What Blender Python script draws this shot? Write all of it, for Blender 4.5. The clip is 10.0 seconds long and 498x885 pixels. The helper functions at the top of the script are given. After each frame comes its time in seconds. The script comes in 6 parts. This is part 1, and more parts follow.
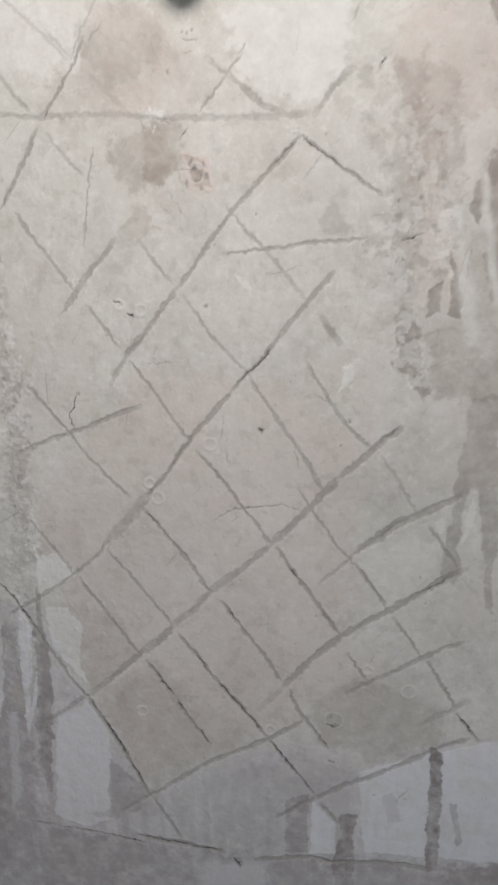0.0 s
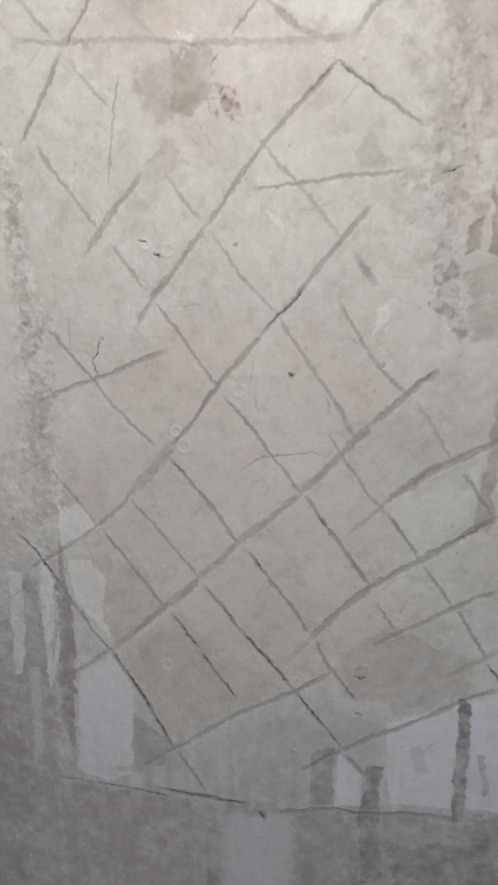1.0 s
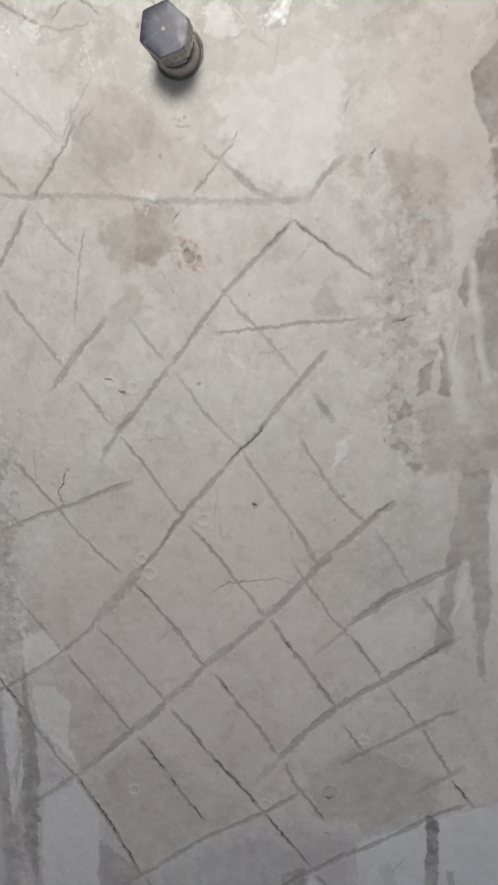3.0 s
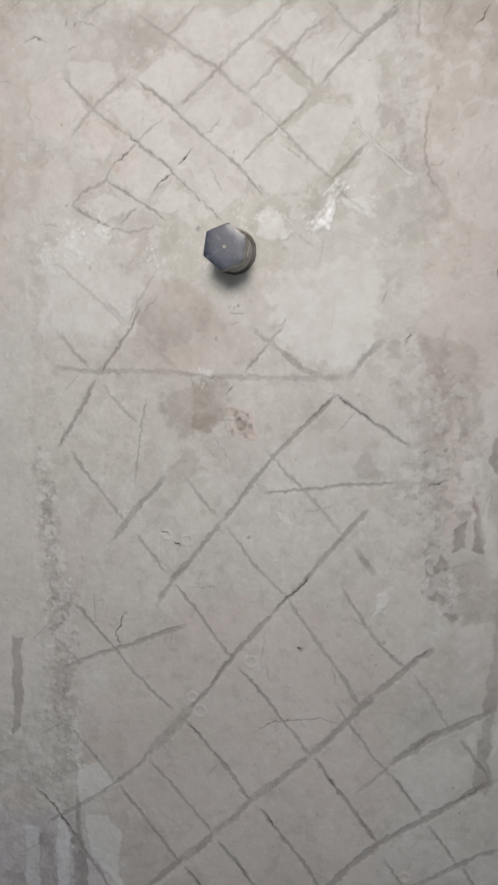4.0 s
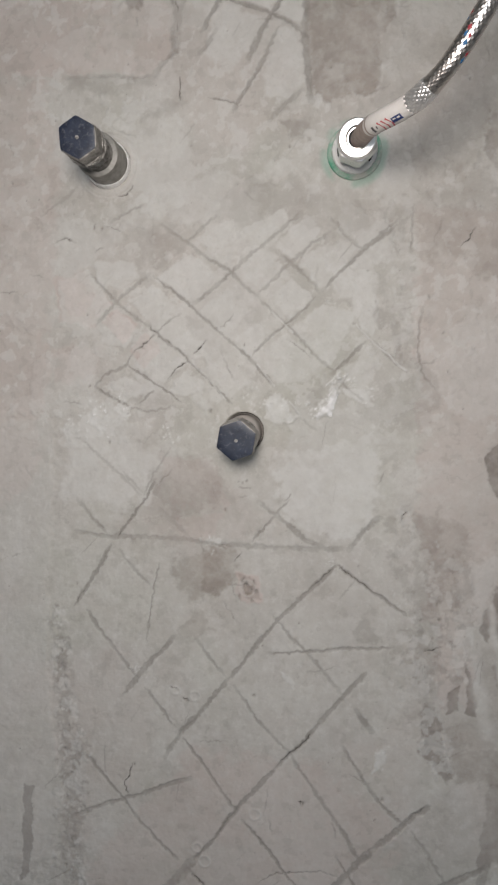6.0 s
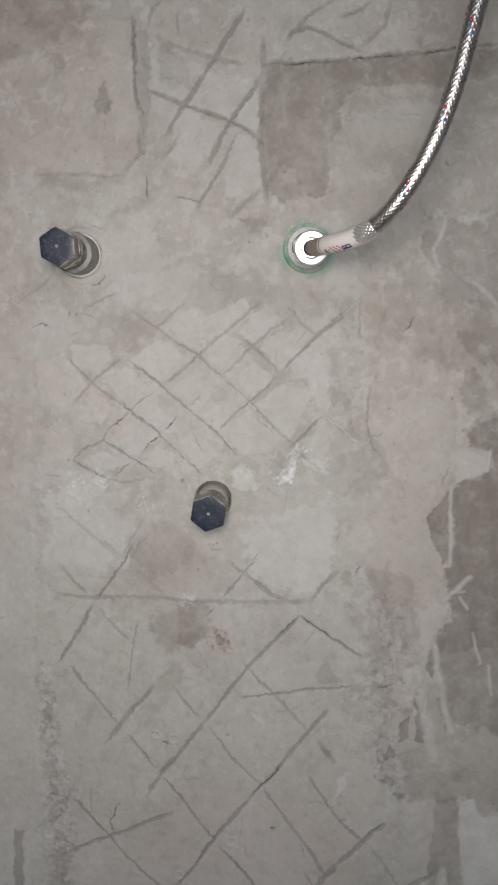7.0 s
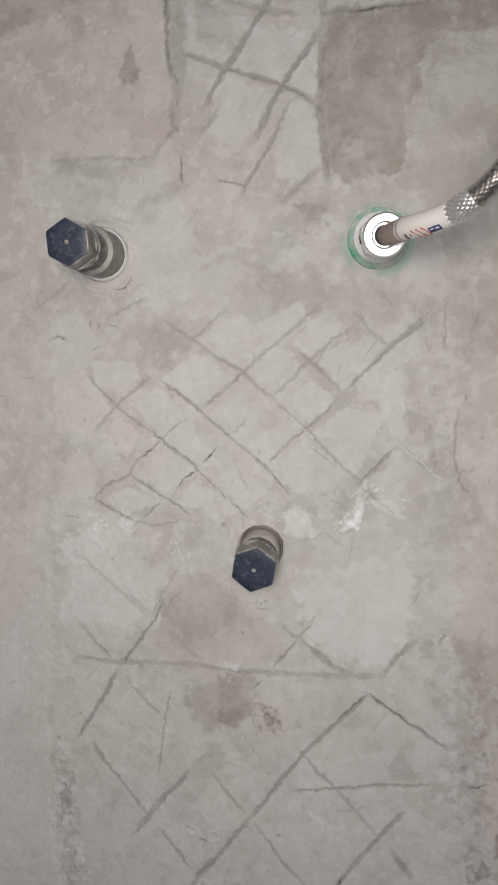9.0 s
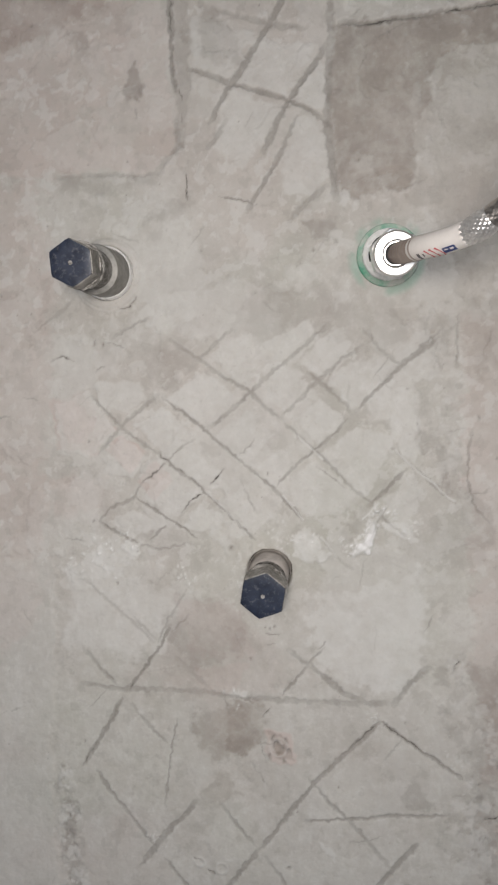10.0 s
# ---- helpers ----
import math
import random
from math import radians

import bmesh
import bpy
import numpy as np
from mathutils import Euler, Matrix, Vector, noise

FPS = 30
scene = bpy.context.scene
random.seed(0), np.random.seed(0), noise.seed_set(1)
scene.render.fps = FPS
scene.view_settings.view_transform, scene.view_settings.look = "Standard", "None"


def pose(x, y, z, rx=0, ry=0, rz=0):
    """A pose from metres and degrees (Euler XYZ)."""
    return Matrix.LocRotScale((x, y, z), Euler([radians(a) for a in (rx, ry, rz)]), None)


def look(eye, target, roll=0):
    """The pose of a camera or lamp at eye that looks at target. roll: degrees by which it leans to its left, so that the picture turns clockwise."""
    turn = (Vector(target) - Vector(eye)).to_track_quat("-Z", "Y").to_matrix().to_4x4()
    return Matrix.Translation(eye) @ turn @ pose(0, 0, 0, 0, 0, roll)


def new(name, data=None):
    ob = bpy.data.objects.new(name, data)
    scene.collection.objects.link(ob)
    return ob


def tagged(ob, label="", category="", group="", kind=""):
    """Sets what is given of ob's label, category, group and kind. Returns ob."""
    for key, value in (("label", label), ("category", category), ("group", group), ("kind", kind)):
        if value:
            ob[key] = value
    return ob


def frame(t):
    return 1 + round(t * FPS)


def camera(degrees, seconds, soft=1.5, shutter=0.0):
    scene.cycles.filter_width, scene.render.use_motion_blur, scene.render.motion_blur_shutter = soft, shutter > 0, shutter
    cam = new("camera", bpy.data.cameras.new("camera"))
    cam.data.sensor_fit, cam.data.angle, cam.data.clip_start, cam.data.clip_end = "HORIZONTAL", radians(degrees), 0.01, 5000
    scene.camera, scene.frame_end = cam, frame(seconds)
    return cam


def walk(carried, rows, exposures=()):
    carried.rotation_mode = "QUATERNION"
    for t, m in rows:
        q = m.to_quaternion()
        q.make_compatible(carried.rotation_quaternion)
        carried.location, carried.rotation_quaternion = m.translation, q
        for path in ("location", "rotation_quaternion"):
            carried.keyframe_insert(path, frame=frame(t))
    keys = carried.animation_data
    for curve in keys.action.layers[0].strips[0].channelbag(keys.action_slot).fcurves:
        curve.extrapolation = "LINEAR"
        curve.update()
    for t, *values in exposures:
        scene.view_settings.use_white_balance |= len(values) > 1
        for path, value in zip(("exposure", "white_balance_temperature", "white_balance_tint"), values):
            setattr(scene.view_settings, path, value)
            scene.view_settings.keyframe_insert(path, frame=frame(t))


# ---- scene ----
cam = camera(43.4, 10.0, soft=2.25)
PATH = [
    (0, (0.086, -0.36, 0.763), (-0.214, 1.565, 0.312), -1.5),
    (0.5, (0.066, -0.359, 0.76), (-0.229, 1.561, 0.286), -1.7),
    (1, (0.066, -0.358, 0.742), (-0.225, 1.553, 0.228), -1.5),
    (1.5, (0.058, -0.353, 0.757), (-0.204, 1.569, 0.272), -2.1),
    (2, (0.063, -0.352, 0.773), (-0.164, 1.581, 0.311), -2.0),
    (3.5, (0.067, -0.362, 0.824), (-0.101, 1.603, 0.492), -1.5),
    (4, (0.053, -0.375, 0.868), (-0.178, 1.595, 0.608), -1.8),
    (4.5, (0.044, -0.385, 0.897), (-0.184, 1.59, 0.683), -2.0),
    (5, (0.042, -0.39, 0.922), (-0.182, 1.59, 0.753), -1.5),
    (6.5, (0.051, -0.408, 0.978), (-0.128, 1.58, 0.844), -0.6),
    (7, (0.039, -0.433, 1.007), (0.0, 1.559, 0.84), -2.2),
    (7.5, (0.054, -0.387, 0.993), (-0.007, 1.604, 0.811), -2.7),
    (8, (0.043, -0.364, 0.997), (-0.11, 1.624, 0.842), -2.8),
    (8.5, (0.043, -0.356, 1.008), (-0.139, 1.631, 0.862), -2.5),
    (9, (0.04, -0.352, 1.016), (-0.187, 1.63, 0.883), -2.5),
    (9.5, (0.033, -0.351, 1.027), (-0.207, 1.632, 0.938), -2.3),
    (10, (0.037, -0.344, 1.024), (-0.2, 1.639, 0.911), -2.8),
]
EXPOSURES = [(0.0, 0.57), (1.2, 0.61), (2.0, 0.54), (3.5, 0.32), (5.0, -0.01), (6.5, -0.18), (7.0, -0.24), (7.5, -0.10), (8.0, -0.01), (8.5, -0.10), (10.0, -0.05)]
walk(cam, [(t, look(eye, target, roll)) for t, eye, target, roll in PATH], EXPOSURES)

# ---- world and light ----
world = bpy.data.worlds.new("world")
world.use_nodes = True
scene.world = world
sky = world.node_tree.nodes.new("ShaderNodeTexSky")
sky.sky_type, sky.sun_disc, sky.sun_elevation, sky.sun_rotation = "NISHITA", False, radians(35), radians(150)
world.node_tree.nodes["Background"].inputs["Strength"].default_value = 0.1
world.node_tree.links.new(sky.outputs[0], world.node_tree.nodes["Background"].inputs["Color"])


def area_lamp(name, eye, target, power, colour, size, size_y=None):
    lamp = bpy.data.lights.new(name, "AREA")
    lamp.energy, lamp.color, lamp.size = power, colour, size
    lamp.shape = "DISK"
    if size_y:
        lamp.shape, lamp.size_y = "RECTANGLE", size_y
    ob = new(name, lamp)
    ob.matrix_world = look(eye, target)
    return ob


# hand lamp beside the lens; daylight fill added in an unseen doorway
area_lamp("hand_lamp", (0.025, -0.46, 1.03), (0.0, 0.0, 1.0), 1.65, (1.0, 0.915, 0.86), 0.12)
area_lamp("daylight_fill", (0.1, -2.28, 1.0), (0.0, 0.0, 0.9), 10.5, (0.76, 0.87, 1.0), 0.85, 2.0)


# ---- materials ----
def material(name):
    m = bpy.data.materials.new(name)
    m.use_nodes = True
    return m, m.node_tree, m.node_tree.nodes["Principled BSDF"]


def node(tree, kind, **inputs):
    n = tree.nodes.new(kind)
    for key, value in inputs.items():
        n.inputs[key.replace("_", " ")].default_value = value
    return n


def grain(tree, scale, detail=6.0, rough=0.6, stretch=None):
    """A noise in the thing's own metres."""
    n = node(tree, "ShaderNodeTexNoise", Scale=scale, Detail=detail, Roughness=rough)
    where = node(tree, "ShaderNodeTexCoord")
    if stretch:
        mapping = node(tree, "ShaderNodeMapping", Scale=stretch)
        tree.links.new(where.outputs["Object"], mapping.inputs[0])
        tree.links.new(mapping.outputs[0], n.inputs["Vector"])
    else:
        tree.links.new(where.outputs["Object"], n.inputs["Vector"])
    return n.outputs["Fac"]


def ramp(tree, fac, low, high, lo=0.0, hi=1.0):
    n = tree.nodes.new("ShaderNodeMapRange")
    for at, value in zip((1, 2, 3, 4), (low, high, lo, hi)):
        n.inputs[at].default_value = value
    tree.links.new(fac, n.inputs[0])
    return n.outputs[0]


def math_node(tree, kind, a, b):
    n = tree.nodes.new("ShaderNodeMath")
    n.operation = kind
    for at, value in ((0, a), (1, b)):
        if isinstance(value, (int, float)):
            n.inputs[at].default_value = value
        else:
            tree.links.new(value, n.inputs[at])
    return n.outputs[0]


def mix(tree, fac, a, b, kind="MIX"):
    n = tree.nodes.new("ShaderNodeMix")
    n.data_type, n.blend_type = "RGBA", kind
    for at, value in ((0, fac), (6, a), (7, b)):
        if isinstance(value, (int, float)):
            n.inputs[at].default_value = value
        elif isinstance(value, tuple):
            n.inputs[at].default_value = (*value, 1)
        else:
            tree.links.new(value, n.inputs[at])
    return n.outputs[2]


def bump(tree, shader, height, strength, distance):
    n = node(tree, "ShaderNodeBump", Strength=strength, Distance=distance)
    tree.links.new(height, n.inputs["Height"])
    tree.links.new(n.outputs[0], shader.inputs["Normal"])
    return n


def plaster_material():
    """Site plaster: greige cement skin with damp, rusty, whitish and pinkish areas that the wall's own layers give."""
    m, tree, shader = material("site_plaster")

    def layer(name):
        n = tree.nodes.new("ShaderNodeAttribute")
        n.attribute_name = name
        return n.outputs["Fac"]

    cloud = grain(tree, 14.0, 5.0, 0.55)
    blotch = grain(tree, 55.0, 6.0, 0.65)
    speck = grain(tree, 420.0, 3.0, 0.6)
    streak = grain(tree, 26.0, 5.0, 0.6, (3.0, 1.0, 0.7))
    colour = mix(tree, ramp(tree, cloud, 0.35, 0.65), (0.455, 0.437, 0.405), (0.54, 0.527, 0.492))
    colour = mix(tree, ramp(tree, blotch, 0.45, 0.66, 0.0, 0.34), colour, (0.395, 0.366, 0.336))
    colour = mix(tree, ramp(tree, streak, 0.5, 0.75, 0.0, 0.35), colour, (0.58, 0.57, 0.555))
    colour = mix(tree, ramp(tree, grain(tree, 9.0, 4.0, 0.6), 0.5, 0.66, 0.0, 0.55), colour, (0.45, 0.452, 0.40))
    colour = mix(tree, ramp(tree, grain(tree, 21.0, 4.0, 0.6, (1.0, 1.0, 1.3)), 0.55, 0.69, 0.0, 0.3), colour, (0.50, 0.456, 0.42))
    mottle = grain(tree, 150.0, 6.0, 0.7)
    colour = mix(tree, ramp(tree, mottle, 0.46, 0.64, 0.0, 0.26), colour, (0.38, 0.355, 0.325))
    colour = mix(tree, ramp(tree, mottle, 0.36, 0.47, 0.3, 0.0), colour, (0.62, 0.61, 0.585))
    colour = mix(tree, layer("pink"), colour, mix(tree, ramp(tree, blotch, 0.3, 0.7), (0.45, 0.382, 0.35), (0.535, 0.465, 0.432)))
    colour = mix(tree, layer("brown"), colour, mix(tree, ramp(tree, blotch, 0.35, 0.65), (0.225, 0.193, 0.165), (0.315, 0.277, 0.241)))
    colour = mix(tree, layer("wet"), colour, mix(tree, ramp(tree, streak, 0.35, 0.7), (0.18, 0.158, 0.14), (0.258, 0.23, 0.206)))
    colour = mix(tree, layer("pale"), colour, mix(tree, ramp(tree, blotch, 0.35, 0.65), (0.60, 0.60, 0.58), (0.69, 0.69, 0.67)))
    colour = mix(tree, ramp(tree, layer("pale"), 0.72, 1.0), colour, (0.80, 0.795, 0.79))
    # bluer coat low on the wall, with the daylight's cool cast painted in
    colour = mix(tree, layer("cool_coat_and_light"), colour, (0.86, 0.84, 0.98), "MULTIPLY")
    colour = mix(tree, layer("green"), colour, (0.24, 0.43, 0.345))
    # darkens grooves, pits and outlet holes: painted shade along with real dirt
    colour = mix(tree, layer("dirt_and_shade"), colour, mix(tree, ramp(tree, speck, 0.3, 0.7), (0.20, 0.186, 0.168), (0.275, 0.26, 0.236)))
    colour = mix(tree, ramp(tree, layer("dirt_and_shade"), 0.78, 1.05), colour, (0.042, 0.036, 0.03))
    colour = mix(tree, ramp(tree, speck, 0.62, 0.78, 0.0, 0.32), colour, (0.33, 0.31, 0.285))
    colour = mix(tree, ramp(tree, speck, 0.22, 0.36, 0.22, 0.0), colour, (0.68, 0.67, 0.65))
    tree.links.new(colour, shader.inputs["Base Color"])
    tree.links.new(ramp(tree, blotch, 0.3, 0.7, 0.72, 0.92), shader.inputs["Roughness"])
    shader.inputs["Specular IOR Level"].default_value = 0.35
    fine = math_node(tree, "ADD", math_node(tree, "MULTIPLY", speck, 0.35), math_node(tree, "MULTIPLY", grain(tree, 170.0, 5.0, 0.65), 0.65))
    bump(tree, shader, fine, 0.6, 0.001)
    return m


def plain_plaster(name, dark, light):
    m, tree, shader = material(name)
    colour = mix(tree, ramp(tree, grain(tree, 5.0), 0.35, 0.65), dark, light)
    tree.links.new(colour, shader.inputs["Base Color"])
    shader.inputs["Roughness"].default_value = 0.85
    bump(tree, shader, grain(tree, 60.0), 0.4, 0.002)
    return m


def surface(name, dark, light, rough, metal=0.0, scale=300.0, wear=0.25, relief=0.0002):
    """A small part's material: two tones, uneven gloss and a little relief."""
    m, tree, shader = material(name)
    noise_out = grain(tree, scale, 5.0, 0.65)
    coarse = grain(tree, scale * 0.2, 4.0, 0.6)
    both = math_node(tree, "ADD", math_node(tree, "MULTIPLY", noise_out, 0.5), math_node(tree, "MULTIPLY", coarse, 0.5))
    tree.links.new(mix(tree, ramp(tree, both, 0.4, 0.62), dark, light), shader.inputs["Base Color"])
    tree.links.new(ramp(tree, both, 0.35, 0.65, rough, rough + wear), shader.inputs["Roughness"])
    shader.inputs["Metallic"].default_value = metal
    bump(tree, shader, both, 0.35, relief)
    return m


PLASTER = plaster_material()
ROOM_WALL = plain_plaster("room_plaster", (0.42, 0.40, 0.38), (0.52, 0.50, 0.47))
ROOM_FLOOR = plain_plaster("screed", (0.24, 0.23, 0.22), (0.34, 0.33, 0.31))
NAVY = surface("navy_plastic", (0.008, 0.012, 0.026), (0.020, 0.029, 0.056), 0.28, 0.0, 300.0, 0.22)
dusty = NAVY.node_tree
cement_specks = ramp(dusty, grain(dusty, 420.0, 5.0, 0.75), 0.54, 0.74, 0.0, 0.55)
paint = dusty.nodes["Principled BSDF"].inputs["Base Color"]
dusty.links.new(mix(dusty, cement_specks, paint.links[0].from_socket, (0.22, 0.22, 0.23)), paint)
PLUG_METAL = surface("dull_plated_metal", (0.085, 0.08, 0.07), (0.44, 0.425, 0.40), 0.3, 0.45, 420.0, 0.35)
CHROME = surface("polished_chrome", (0.74, 0.74, 0.73), (0.88, 0.88, 0.87), 0.26, 1.0, 300.0, 0.14, 0.00005)
WHITE_RING = surface("glossy_white_plastic", (0.74, 0.74, 0.72), (0.84, 0.84, 0.83), 0.16)
GREEN = surface("green_plastic_with_plaster_film", (0.10, 0.31, 0.21), (0.46, 0.47, 0.43), 0.45, 0.0, 200.0, 0.3)
SLEEVE = surface("white_sleeve", (0.66, 0.63, 0.60), (0.74, 0.71, 0.68), 0.35, 0.0, 200.0)
STEEL = surface("braided_steel", (0.52, 0.48, 0.45), (0.76, 0.73, 0.70), 0.25, 1.0, 900.0, 0.2, 0.00005)
DARK_STEEL = surface("dark_steel_stem", (0.30, 0.245, 0.215), (0.46, 0.39, 0.35), 0.34, 0.6)
# lighter copy of the braid's steel; the loose end's gleam is in its colour
GLEAM_STEEL = surface("loose_steel_with_gleam", (0.80, 0.79, 0.78), (0.96, 0.95, 0.94), 0.28, 0.9, 900.0, 0.2, 0.00005)
RED = surface("red_thread", (0.24, 0.025, 0.035), (0.33, 0.04, 0.05), 0.45)
BLUE = surface("blue_thread", (0.015, 0.09, 0.22), (0.03, 0.14, 0.30), 0.45)
INK_BLUE = surface("dark_blue_print", (0.012, 0.03, 0.13), (0.02, 0.045, 0.18), 0.5)
INK_RED = surface("red_print", (0.45, 0.08, 0.09), (0.6, 0.16, 0.16), 0.5)
INK_GREY = surface("grey_print", (0.06, 0.055, 0.06), (0.14, 0.13, 0.13), 0.5)
PLUG_BODY = surface("grey_plug_body", (0.16, 0.155, 0.14), (0.37, 0.36, 0.335), 0.38, 0.15, 150.0, 0.25)
PIPE_END = surface("cement_smeared_pipe", (0.38, 0.35, 0.325), (0.56, 0.52, 0.485), 0.6, 0.0, 260.0)
CRUST = surface("dried_cement", (0.10, 0.095, 0.085), (0.60, 0.58, 0.55), 0.7, 0.0, 500.0, 0.2)
RUBBER_AND_GAPS = surface("black_rubber_and_gaps", (0.02, 0.02, 0.02), (0.04, 0.04, 0.04), 0.6)


# ---- the plastered wall: a fine sheet whose relief and layers are laid on mark by mark ----
def spread(low, high, step, end_low, end_high):
    """Places that lie close together from low to high and ever wider out to the ends."""
    inner = np.arange(low, high + step / 2, step)
    grow = step * 1.6 ** np.arange(1, 40)
    down, up = low - np.cumsum(grow), high + np.cumsum(grow)
    return np.concatenate([[end_low], down[down > end_low + 0.02][::-1], inner, up[up < end_high - 0.02], [end_high]])


XS = spread(-0.215, 0.215, 0.00066, -1.3, 1.3)
ZS = spread(0.27, 1.285, 0.00066, 0.0, 2.6)
GX, GZ = np.meshgrid(XS * 1000, ZS * 1000)  # millimetres
LATTICE = np.random.RandomState(7).rand(256, 256)


def smooth_noise(x, z, size, shift=0):
    """Value noise between 0 and 1 with lumps of the given size."""
    u, v = x / size + 37.3 + shift * 11.7, z / size + 91.1 + shift * 5.3
    i, j = np.floor(u).astype(int), np.floor(v).astype(int)
    f, g = u - i, v - j
    f, g = f * f * (3 - 2 * f), g * g * (3 - 2 * g)
    at = lambda a, b: LATTICE[a % 256, b % 256]
    return (at(i, j) * (1 - f) + at(i + 1, j) * f) * (1 - g) + (at(i, j + 1) * (1 - f) + at(i + 1, j + 1) * f) * g


def lumps(x, z, size, octaves=4, shift=0):
    total, weight = 0.0, 0.0
    for n in range(octaves):
        total = total + smooth_noise(x, z, size / 2**n, shift + 3 * n) * 0.55**n
        weight += 0.55**n
    return total / weight


HEIGHT = 1.5 * (lumps(GX, GZ, 70, 3) - 0.5) + 0.9 * (lumps(GX, GZ, 22, 4, 2) - 0.5) + 0.36 * (lumps(GX, GZ, 5, 4, 4) - 0.5)
HEIGHT += 0.35 * (lumps(GX * 0.35, GZ * 1.6, 14, 3, 6) - 0.5)
LAYERS = {name: np.zeros_like(GX) for name in ("wet", "brown", "pale", "pink", "dirt_and_shade", "rough", "green", "cool_coat_and_light")}
SWAY_X, SWAY_Z = lumps(GX, GZ, 16, 3, 8) - 0.5, lumps(GX, GZ, 16, 3, 9) - 0.5
JAG_X, JAG_Z = lumps(GX, GZ, 7, 4, 12) - 0.5, lumps(GX, GZ, 7, 4, 13) - 0.5
NIBBLE_X, NIBBLE_Z = lumps(GX, GZ, 2.6, 2, 16) - 0.5, lumps(GX, GZ, 2.6, 2, 17) - 0.5
PATCHY, CRUMB = lumps(GX, GZ, 9, 4, 15), lumps(GX, GZ, 3.2, 3, 19)


def window(x0, z0, x1, z1, margin):
    """The part of the sheet round a mark."""
    a, b = np.searchsorted(XS * 1000, (min(x0, x1) - margin, max(x0, x1) + margin))
    c, d = np.searchsorted(ZS * 1000, (min(z0, z1) - margin, max(z0, z1) + margin))
    return slice(c, d + 1), slice(a, b + 1)


def from_line(x, z, x0, z0, x1, z1):
    dx, dz = x1 - x0, z1 - z0
    along = np.clip(((x - x0) * dx + (z - z0) * dz) / (dx * dx + dz * dz + 1e-9), 0, 1)
    return np.hypot(x - x0 - along * dx, z - z0 - along * dz)


def lower(layer, part, amount):
    LAYERS[layer][part] *= 1 - np.clip(amount, 0, 1)


def stroke(half, deep, dirt_and_shade, *points):
    """A groove drawn with the trowel's edge into the wet plaster: a shallow rubbed band, here and there a torn core,
    and a crumbled burr. Band and core also carry painted shade with the grime.
    """
    xs, zs = [p[0] for p in points], [p[1] for p in points]
    part = window(min(xs), min(zs), max(xs), max(zs), 4 * half + 5)
    x, z = GX[part] + 2.0 * SWAY_X[part] + 2.0 * NIBBLE_X[part], GZ[part] + 2.0 * SWAY_Z[part] + 2.0 * NIBBLE_Z[part]
    near, beside = np.full(x.shape, 1e9), np.zeros(x.shape)
    for (x0, z0), (x1, z1) in zip(points, points[1:]):
        here = from_line(x, z, x0, z0, x1, z1)
        side = ((x - x0) * (z1 - z0) - (z - z0) * (x1 - x0)) / (math.hypot(x1 - x0, z1 - z0) + 1e-6)
        beside = np.where(here < near, side, beside)
        near = np.minimum(near, here)
    ends = np.minimum(np.hypot(x - xs[0], z - zs[0]), np.hypot(x - xs[-1], z - zs[-1]))
    taper = np.clip(0.4 + ends / 8.0, 0.4, 1)
    wide = half * (0.72 + 0.55 * lumps(x + 200, z, 20, 3, 21)) * (0.6 + 0.4 * taper)
    far = near + 0.55 * half * (PATCHY[part] - 0.5) + 0.9 * half * (CRUMB[part] - 0.5)
    band = np.clip(0.5 + (1.0 * wide - far) / (0.5 * half + 0.3), 0, 1)
    band = band * band * (3 - 2 * band) * taper * np.clip(0.5 + 1.0 * lumps(x, z + 500, 13, 3, 24), 0.55, 1.15)
    torn = np.clip(3.2 * (lumps(x, z, 22, 3, 23) - 0.38), 0, 1) * (1.0 if half < 0.6 else min(1.0, max(0.25, (deep - 1.0) / 0.8)))
    if dirt_and_shade > 0.99:
        torn, taper = np.ones(x.shape), np.clip(0.8 + ends, 0, 1)
    wander = 1.2 * half * (lumps(x + 90, z + 40, 26, 2, 25) - 0.5)
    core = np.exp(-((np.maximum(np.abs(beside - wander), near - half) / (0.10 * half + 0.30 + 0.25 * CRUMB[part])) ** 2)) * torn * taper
    HEIGHT[part] += -0.30 * deep * band - 0.55 * deep * core + 0.25 * min(deep, 1.5) * band * (CRUMB[part] - 0.5)
    flank = (near < 3 * half) * np.exp(-(((beside + 1.5 * half) / (0.5 * half + 0.15)) ** 2)) * taper
    HEIGHT[part] += 0.16 * deep * np.clip(3 * (PATCHY[part] - 0.42), 0, 1) * flank
    LAYERS["pale"][part] = np.maximum(LAYERS["pale"][part], 0.26 * min(deep, 1.4) * np.clip(3.5 * (CRUMB[part] - 0.5), 0, 1) * flank)
    # the shade in band and core is painted together with the grime
    grime_and_shade = np.minimum(1.2 * dirt_and_shade * band * np.clip(0.45 + 0.9 * CRUMB[part], 0, 1.1), 0.6) + (1.2 if half < 1.4 or dirt_and_shade > 0.9 else 0.75) * max(0.0, dirt_and_shade - 0.14) * core
    LAYERS["dirt_and_shade"][part] = np.clip(np.maximum(LAYERS["dirt_and_shade"][part], grime_and_shade), 0, 1)


